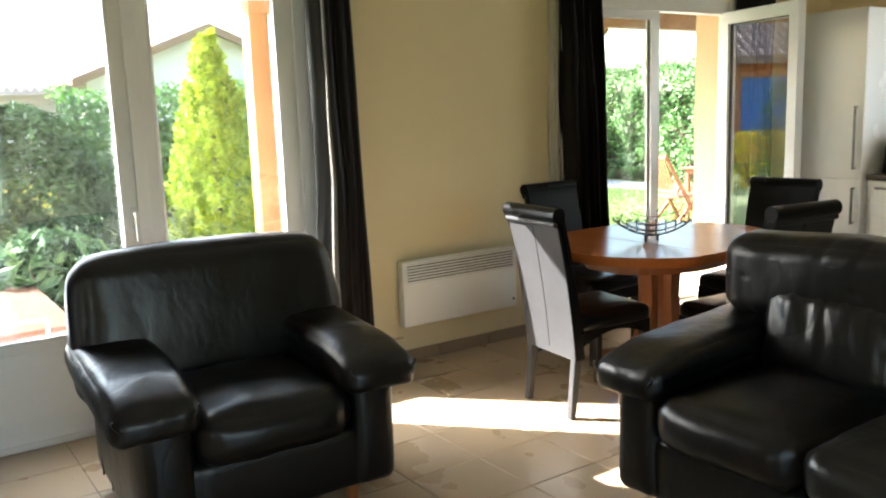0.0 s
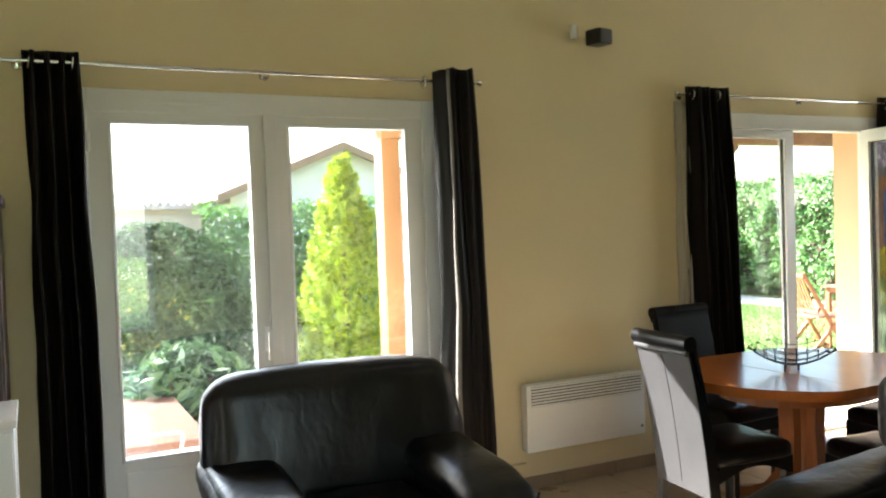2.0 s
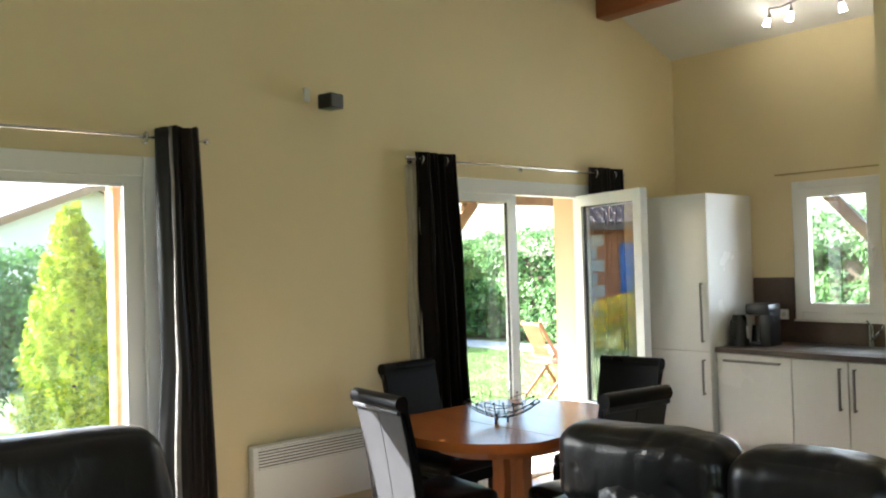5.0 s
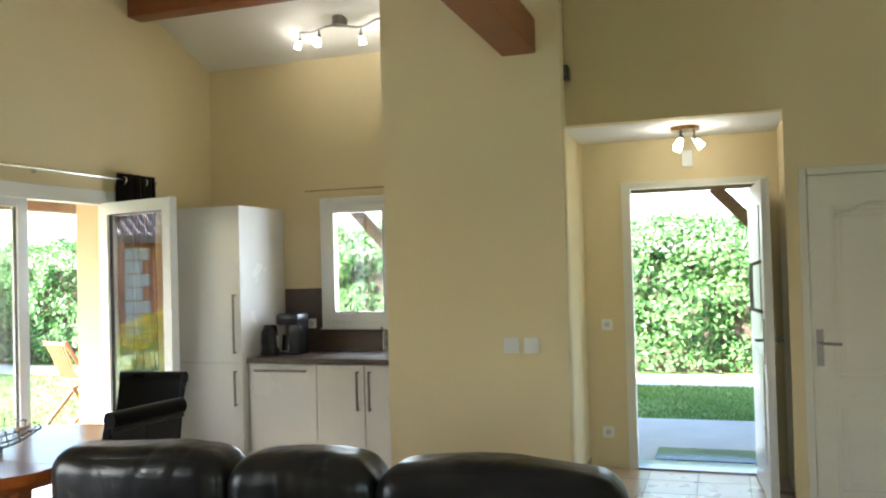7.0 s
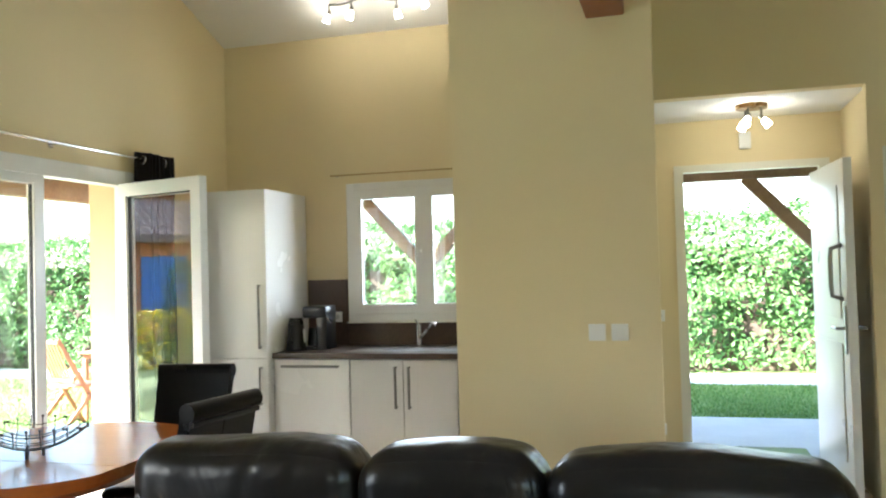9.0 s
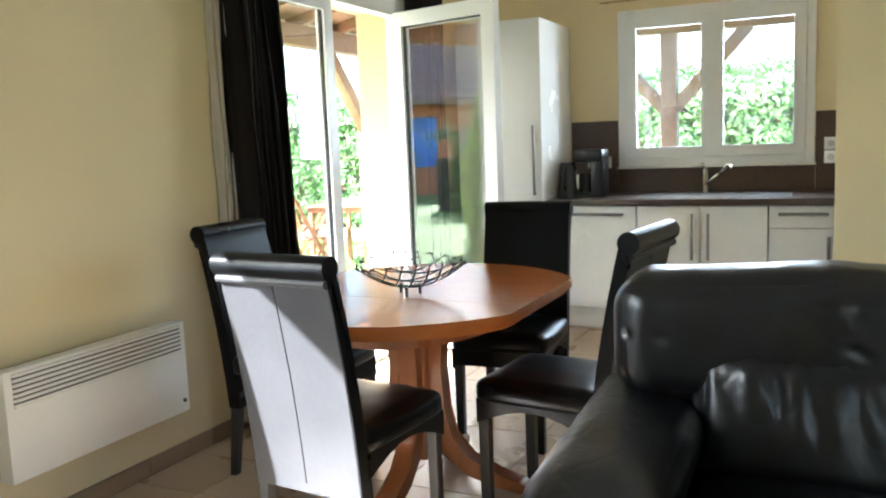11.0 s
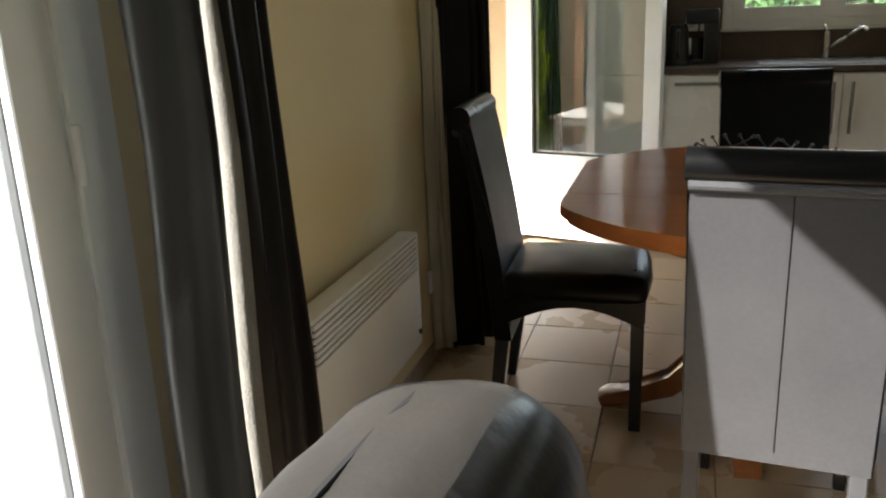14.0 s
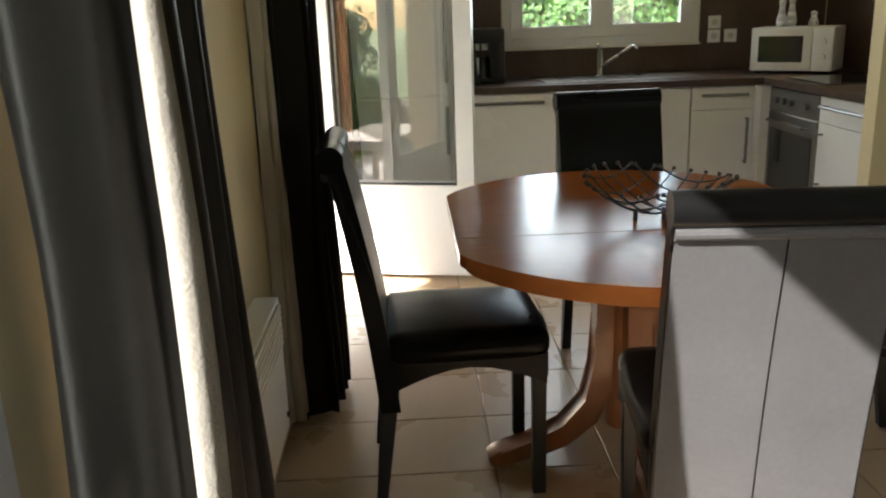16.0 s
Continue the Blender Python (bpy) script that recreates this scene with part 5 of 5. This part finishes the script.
def conifer(name, label, at, h, r, material, count, seed):
    """A pointed dwarf conifer: trunk, upswept tufts with gaps."""
    rng = random.Random(seed)
    t = thing(name, label, "tree", pose(*at))
    bm = bmesh.new()
    cyl(bm, (0, 0, -0.05), (0, 0, h * 0.92), 0.05, 0.008, 10)
    part("trunk", bm, BARK, t)
    sp = []
    tufts = count // 90
    for _ in range(tufts):
        u = rng.random() ** 1.2
        z = 0.02 + u * h * 0.94
        rad = r * min(1, 0.75 + 1.2 * u) * (1 - u ** 2.7) + 0.02
        a = rng.uniform(0, 2 * math.pi)
        rr = rad * rng.uniform(0.66, 1.12) * (1 + 0.22 * noise.noise(Vector((3 * math.cos(a), 3 * math.sin(a), z * 3.2 + seed))))
        c = Vector((rr * math.cos(a), rr * math.sin(a), z))
        out = Vector((math.cos(a) * 0.55, math.sin(a) * 0.55, 1)).normalized()
        ln = rng.uniform(0.15, 0.27) * (1 - 0.35 * u)
        for k in range(90):
            s = rng.random()
            wv = 0.036 * (1 - s) ** 1.1 + 0.005
            sp.append((c + out * ln * (s - 0.4) + Vector((rng.gauss(0, wv), rng.gauss(0, wv), rng.gauss(0, wv))), out))
    leaves("crown", "", "", sp, 0.022, material, t, wide=0.35)
    return t


conifer("conifer", "golden lime-green columnar conifer beside the terrace", (2.53, 6.66, -0.06), 2.26, 0.315, LEAF_LIME, 50000, 11)


def shrub(name, label, at, rx, ry, h, material, count, size, seed, wide=0.4):
    rng = random.Random(seed)
    t = thing(name, label, "shrub", pose(*at))
    bm = bmesh.new()
    for k in range(9):
        a, lean = rng.uniform(0, 6.28), rng.uniform(0.2, 0.8)
        cyl(bm, (0.05 * math.cos(a), 0.05 * math.sin(a), -0.05), (rx * lean * math.cos(a), ry * lean * math.sin(a), h * 0.75), 0.018, 0.005, 6)
    part("stems", bm, BARK, t)
    sp = []
    for _ in range(count):
        a, u = rng.uniform(0, 2 * math.pi), rng.random()
        z = h * u
        prof = math.sqrt(max(0.02, 1 - (max(0, u - 0.35) / 0.66) ** 2)) * (0.8 + 0.2 * min(1, u * 3))
        d = Vector((math.cos(a), math.sin(a), 0))
        lump = 1 + 0.35 * noise.noise(Vector((d.x * 2.2 + seed, d.y * 2.2, z * 2.5))) + 0.15 * noise.noise(Vector((d.x * 6 + seed, d.y * 6, z * 6)))
        k = rng.uniform(0.55, 1.0) * prof * lump
        sp.append((Vector((d.x * rx * k, d.y * ry * k, z * (0.9 + 0.25 * lump - 0.15))), (d.x * 0.5, d.y * 0.5, 0.8)))
    leaves("foliage", "", "", sp, size, material, t, "stuff", wide)
    return t


shrub("shrub", "dense dark green shrub in the garden bed", (1.15, 7.6, -0.06), 1.0, 0.8, 1.65, LEAF_DARK, 16000, 0.05, 21, 0.28)
shrub("shrub", "broad-leaved green shrub at the terrace edge", (1.2, 6.55, -0.06), 0.62, 0.45, 0.72, LEAF_BIG, 1500, 0.085, 22, 0.36)
shrub("shrub", "small dark conifer shrub behind the bed", (2.1, 9.6, -0.06), 0.45, 0.45, 1.75, LEAF_DARK, 2500, 0.04, 23, 0.3)
shrub("shrub", "yellow flowering shrub by the neighbour's wall", (1.3, 12.0, -0.06), 1.2, 0.5, 0.95, LEAF_YELLOW, 2500, 0.05, 24)


def house(name, label, x0, x1, y0, y1, wall_h, ridge_h, material, shutters=(), along='x', roof_rows=10, tile=None):
    """A neighbour's house with an overhanging tiled roof and openings."""
    t = thing(name, label, "house")
    tile = tile or ROOFT
    part("wall", box(x0, x1, y0, y1, -0.1, wall_h), material, t)
    o = 0.45
    if along == 'x':
        ym = (y0 + y1) / 2
        for s, ya in ((1, y0 - o), (-1, y1 + o)):
            dz = (ridge_h - wall_h) * o / (ym - y0)
            part("roof", prism([(ya, wall_h - dz), (ym, ridge_h), (ym, ridge_h + 0.12), (ya, wall_h - dz + 0.12)], 'x', x0 - o, x1 + o), tile, t)
        part("gable", prism([(y0, wall_h), (ym, ridge_h - 0.02), (y1, wall_h)], 'x', x0, x1), material, t)
        # rows of half-round tiles on the slope that faces the garden
        bm = bmesh.new()
        nx_ = int((x1 - x0 + 2 * o) / 0.24)
        dz = (ridge_h - wall_h) * o / (ym - y0)
        for k in range(nx_):
            x = x0 - o + 0.12 + k * 0.24
            for j in range(roof_rows):
                a = Vector((x, y0 - o + (ym - y0 + o) * j / roof_rows, wall_h - dz + 0.14 + (ridge_h - wall_h + dz) * j / roof_rows))
                b = Vector((x, y0 - o + (ym - y0 + o) * (j + 1) / roof_rows, wall_h - dz + 0.12 + (ridge_h - wall_h + dz) * (j + 1) / roof_rows))
                cyl(bm, a, b, 0.085, 0.07, 6)
        part("roof_tiles", bm, tile, t)["kind"] = "stuff"
    else:
        xm = (x0 + x1) / 2
        for xa in (x0 - o, x1 + o):
            dz = (ridge_h - wall_h) * o / (xm - x0)
            part("roof", prism([(xa, wall_h - dz), (xm, ridge_h), (xm, ridge_h + 0.14), (xa, wall_h - dz + 0.14)], 'y', y0 - o, y1 + o), tile, t)
            part("fascia", prism([(xa, wall_h - dz - 0.10), (xm, ridge_h - 0.10), (xm, ridge_h + 0.10), (xa, wall_h - dz + 0.10)], 'y', y0 - o - 0.04, y0 - o), TIMBER, t)
        part("gable", prism([(x0, wall_h), (xm, ridge_h - 0.02), (x1, wall_h)], 'y', y0, y1), material, t)
    for a, b, c, d in shutters:
        w = part("window", box(a, b, y0 - 0.03, y0, c, d, 0.004, 1), BLUE, t, "closed blue shutters")
        for k in range(2):
            part("batten", box(a + 0.02, b - 0.02, y0 - 0.05, y0 - 0.03, c + (d - c) * (0.2 + 0.55 * k), c + (d - c) * (0.26 + 0.55 * k)), BLUE, w)
    return t


house("house", "pale rendered neighbouring house with low gable roof", 5.29, 11.93, 24, 34, 2.66, 4.0, RENDERW, along='y')
house("house", "low pale outbuilding with flat-pitched tile roof", -1.5, 5.0, 27, 32, 2.42, 2.95, RENDERW, along='x', tile=ROOFP)
ochre = house("house", "ochre neighbouring house with blue shutters and clay tile roof", -12, -0.15, 18, 25, 2.6, 4.7, ORANGE, ((-2.4, -1.2, 0.7, 2.0), (-4.8, -3.5, 0.7, 2.0)), along='x')

for k in range(7):
    wq = 0.42 if k % 2 else 0.62
    part("quoin", box(-0.13 - wq, -0.13, 17.95, 18.02, -0.05 + k * 0.33, 0.25 + k * 0.33, 0.01, 1), RENDERW, ochre)


def garden_chair(m):
    t = thing("folding_garden_chair", "red-brown slatted wooden folding garden chair", "chair", m, group="garden chairs")
    for s in (-1, 1):
        part("leg", beam_between((s * 0.22, 0.28, 0.0), (s * 0.22, -0.22, 0.52), 0.025, 0.04, 0.004), TEAK, t)
        part("leg", beam_between((s * 0.19, -0.25, 0.0), (s * 0.19, 0.30, 0.93), 0.025, 0.04, 0.004), TEAK, t)
    for k in range(6):
        part("slat", box(-0.21, 0.21, -0.22 + k * 0.075, -0.165 + k * 0.075, 0.43, 0.45, 0.004, 1), TEAK, t)
    for k in range(7):
        x = -0.15 + k * 0.05
        part("slat", beam_between((x, 0.13, 0.50), (x, 0.30, 0.90), 0.03, 0.012, 0.003), TEAK, t)
    for z, y in ((0.5, 0.13), (0.9, 0.3)):
        part("rail", beam_between((-0.2, y, z), (0.2, y, z), 0.02, 0.04, 0.003), TEAK, t)
    return t


gc = garden_chair(pose(8.0, 6.45, -0.06, 0, 0, 75))
copy_thing(gc, pose(9.05, 7.0, -0.06, 0, 0, 200))


def slat_table(name, label, m, lx_, ly_, h, material):
    t = thing(name, label, "table", m)
    n = max(4, int(ly_ / 0.09))
    for k in range(n):
        y = -ly_ / 2 + ly_ * (k + 0.5) / n
        part("slat", box(-lx_ / 2, lx_ / 2, y - ly_ / n * 0.46, y + ly_ / n * 0.46, h - 0.022, h, 0.003, 1), material, t)
    for sx in (-1, 1):
        part("rail", box(sx * (lx_ / 2 - 0.06) - 0.02, sx * (lx_ / 2 - 0.06) + 0.02, -ly_ / 2 + 0.04, ly_ / 2 - 0.04, h - 0.075, h - 0.022, 0.003, 1), material, t)
        for sy in (-1, 1):
            part("leg", box(sx * (lx_ / 2 - 0.06) - 0.025, sx * (lx_ / 2 - 0.06) + 0.025, sy * (ly_ / 2 - 0.06) - 0.025, sy * (ly_ / 2 - 0.06) + 0.025, 0, h - 0.075, 0.003, 1), material, t)
    return t


slat_table("garden_table", "red-brown slatted wooden garden table", pose(8.95, 6.35, -0.06, 0, 0, 10), 1.2, 0.8, 0.74, TEAK)
slat_table("slatted_bench", "low pale slatted wooden bench on the terrace", pose(3.35, 4.95, -0.025, 0, 0, -12), 0.95, 0.5, 0.45, BLEACHED)
bench = thing("terrace_bench", "low masonry bench with terracotta top on the terrace", "bench")
part("base", box(-0.4, 0.99, 4.92, 6.28, -0.03, 0.30), RENDERW, bench)
part("slab", box(-0.45, 1.04, 4.86, 6.34, 0.30, 0.35, 0.01), mat("terracotta_slab", (0.14, 0.062, 0.037), 0.8, vary=0.12, scale=4, bump=0.1), bench)
rack = thing("tubular_stand", "thin white tubular stand on the terrace", "stand")
part("frame", tube([(0.2, 4.78, -0.02), (0.2, 4.78, 0.40), (0.22, 4.78, 0.42), (0.86, 4.78, 0.42), (0.88, 4.78, 0.40), (0.80, 4.78, -0.02)], 0.008, 8), PVC, rack)

# ---- behind the curtain, west of the patio door ----
cab = thing("dark_cabinet", "tall dark brown wooden cabinet against the wall", "cabinet")
DW = mat("dark_mahogany", (0.06, 0.022, 0.014), 0.4, vary=0.2, scale=4, bump=0.05, stretch=(1, 1, 0.15))
part("body", box(-0.95, 0.055, 3.50, YN - 0.015, 0.06, 1.66, 0.004), DW, cab)
part("top", box(-0.98, 0.07, 3.47, YN - 0.013, 1.66, 1.70, 0.008), DW, cab)
part("base", box(-0.93, 0.04, 3.53, YN - 0.02, 0, 0.06), DW, cab)
for k in range(2):
    dd = part("door", box(-0.94 + k * 0.495, -0.45 + k * 0.495, 3.48, 3.50, 0.08, 1.64, 0.004), DW, cab)
    part("handle", bar((-0.50 + k * 0.1, 3.465, 0.85), (-0.50 + k * 0.1, 3.465, 1.0), 0.008), STEEL, dd)
wc = thing("white_cabinet", "low white cabinet before the dark cabinet", "cabinet")
part("body", box(-0.75, 0.085, 3.05, 3.42, 0.03, 0.90, 0.004), LACQUER, wc)
part("top", box(-0.76, 0.095, 3.04, 3.43, 0.90, 0.93, 0.004), LACQUER, wc)
part("plinth", box(-0.73, 0.065, 3.07, 3.41, 0, 0.03), LACQUER, wc)
part("door", box(-0.74, 0.08, 3.035, 3.05, 0.05, 0.89, 0.003), LACQUER, wc)
hole = tagged(part("curtain_hook", box(3.838, 3.852, YN - 0.03, YN, 1.145, 1.195, 0.006), BLACKPL), "small dark curtain hook on the wall", "hook")

# ---- floor tiles and skirting ----
PITCH, JOINT = 0.345, 0.005
X0T, Y0T = 3.533 - 22 * PITCH, 3.32 - 22 * PITCH
sh = box(-PITCH / 2 + JOINT / 2, PITCH / 2 - JOINT / 2, -PITCH / 2 + JOINT / 2, PITCH / 2 - JOINT / 2, -0.012, 0.0, 0.0015, 1)
tile_me = bpy.data.meshes.new("floor_tile")
sh.to_mesh(tile_me)
sh.free()
tile_me.materials.append(TILE)
rest_v, rest_f = [], []
near = 0
for i in range(-2, 33):
    for j in range(-2, 33):
        x, y = X0T + (i + 0.5) * PITCH, Y0T + (j + 0.5) * PITCH
        if not (XW < x < XE and YS < y < YN):
            continue
        if x > 1.2 and y > 1.0 and near < 300:
            ob = new("floor_tile", tile_me)
            ob.location = (x, y, 0)
            ob.parent = floor
            near += 1
        else:
            h = PITCH / 2 - JOINT / 2
            i0 = len(rest_v)
            rest_v += [(x - h, y - h, 0), (x + h, y - h, 0), (x + h, y + h, 0), (x - h, y + h, 0), (x - h, y - h, -0.012), (x + h, y - h, -0.012), (x + h, y + h, -0.012), (x - h, y + h, -0.012)]
            rest_f += [(i0, i0 + 1, i0 + 2, i0 + 3)] + [(i0 + a, i0 + 4 + a, i0 + 4 + (a + 1) % 4, i0 + (a + 1) % 4) for a in range(4)]
me = bpy.data.meshes.new("floor_tiles")
me.from_pydata(rest_v, [], rest_f)
me.materials.append(TILE)
rest = new("floor_tiles", me)
rest.parent = floor
rest["kind"] = "stuff"
sk = tagged(new("baseboard"), "brown tiled skirting along the walls", "baseboard", kind="structure")


def skirting(a, b, axis, c, out):
    n = max(1, round(abs(b - a) / PITCH))
    for k in range(n):
        u0, u1 = a + (b - a) * k / n + 0.002, a + (b - a) * (k + 1) / n - 0.002
        bm = box(u0, u1, min(c, c + out), max(c, c + out), 0.001, 0.075, 0.002, 1) if axis == 'y' else box(min(c, c + out), max(c, c + out), u0, u1, 0.001, 0.075, 0.002, 1)
        part("skirting_tile", bm, SKIRT, sk)


skirting(XW, DA[0] - 0.04, 'y', YN, -0.01)
skirting(DA[1] + 0.04, DB[0] - 0.04, 'y', YN, -0.01)
skirting(DB[1] + 0.04, 6.28, 'y', YN, -0.01)
skirting(0.447, 1.483, 'x', 4.93, -0.01)
skirting(5.04, 6.9, 'y', 0.66, -0.01)
skirting(YS, -1.63, 'x', 6.0, -0.01)
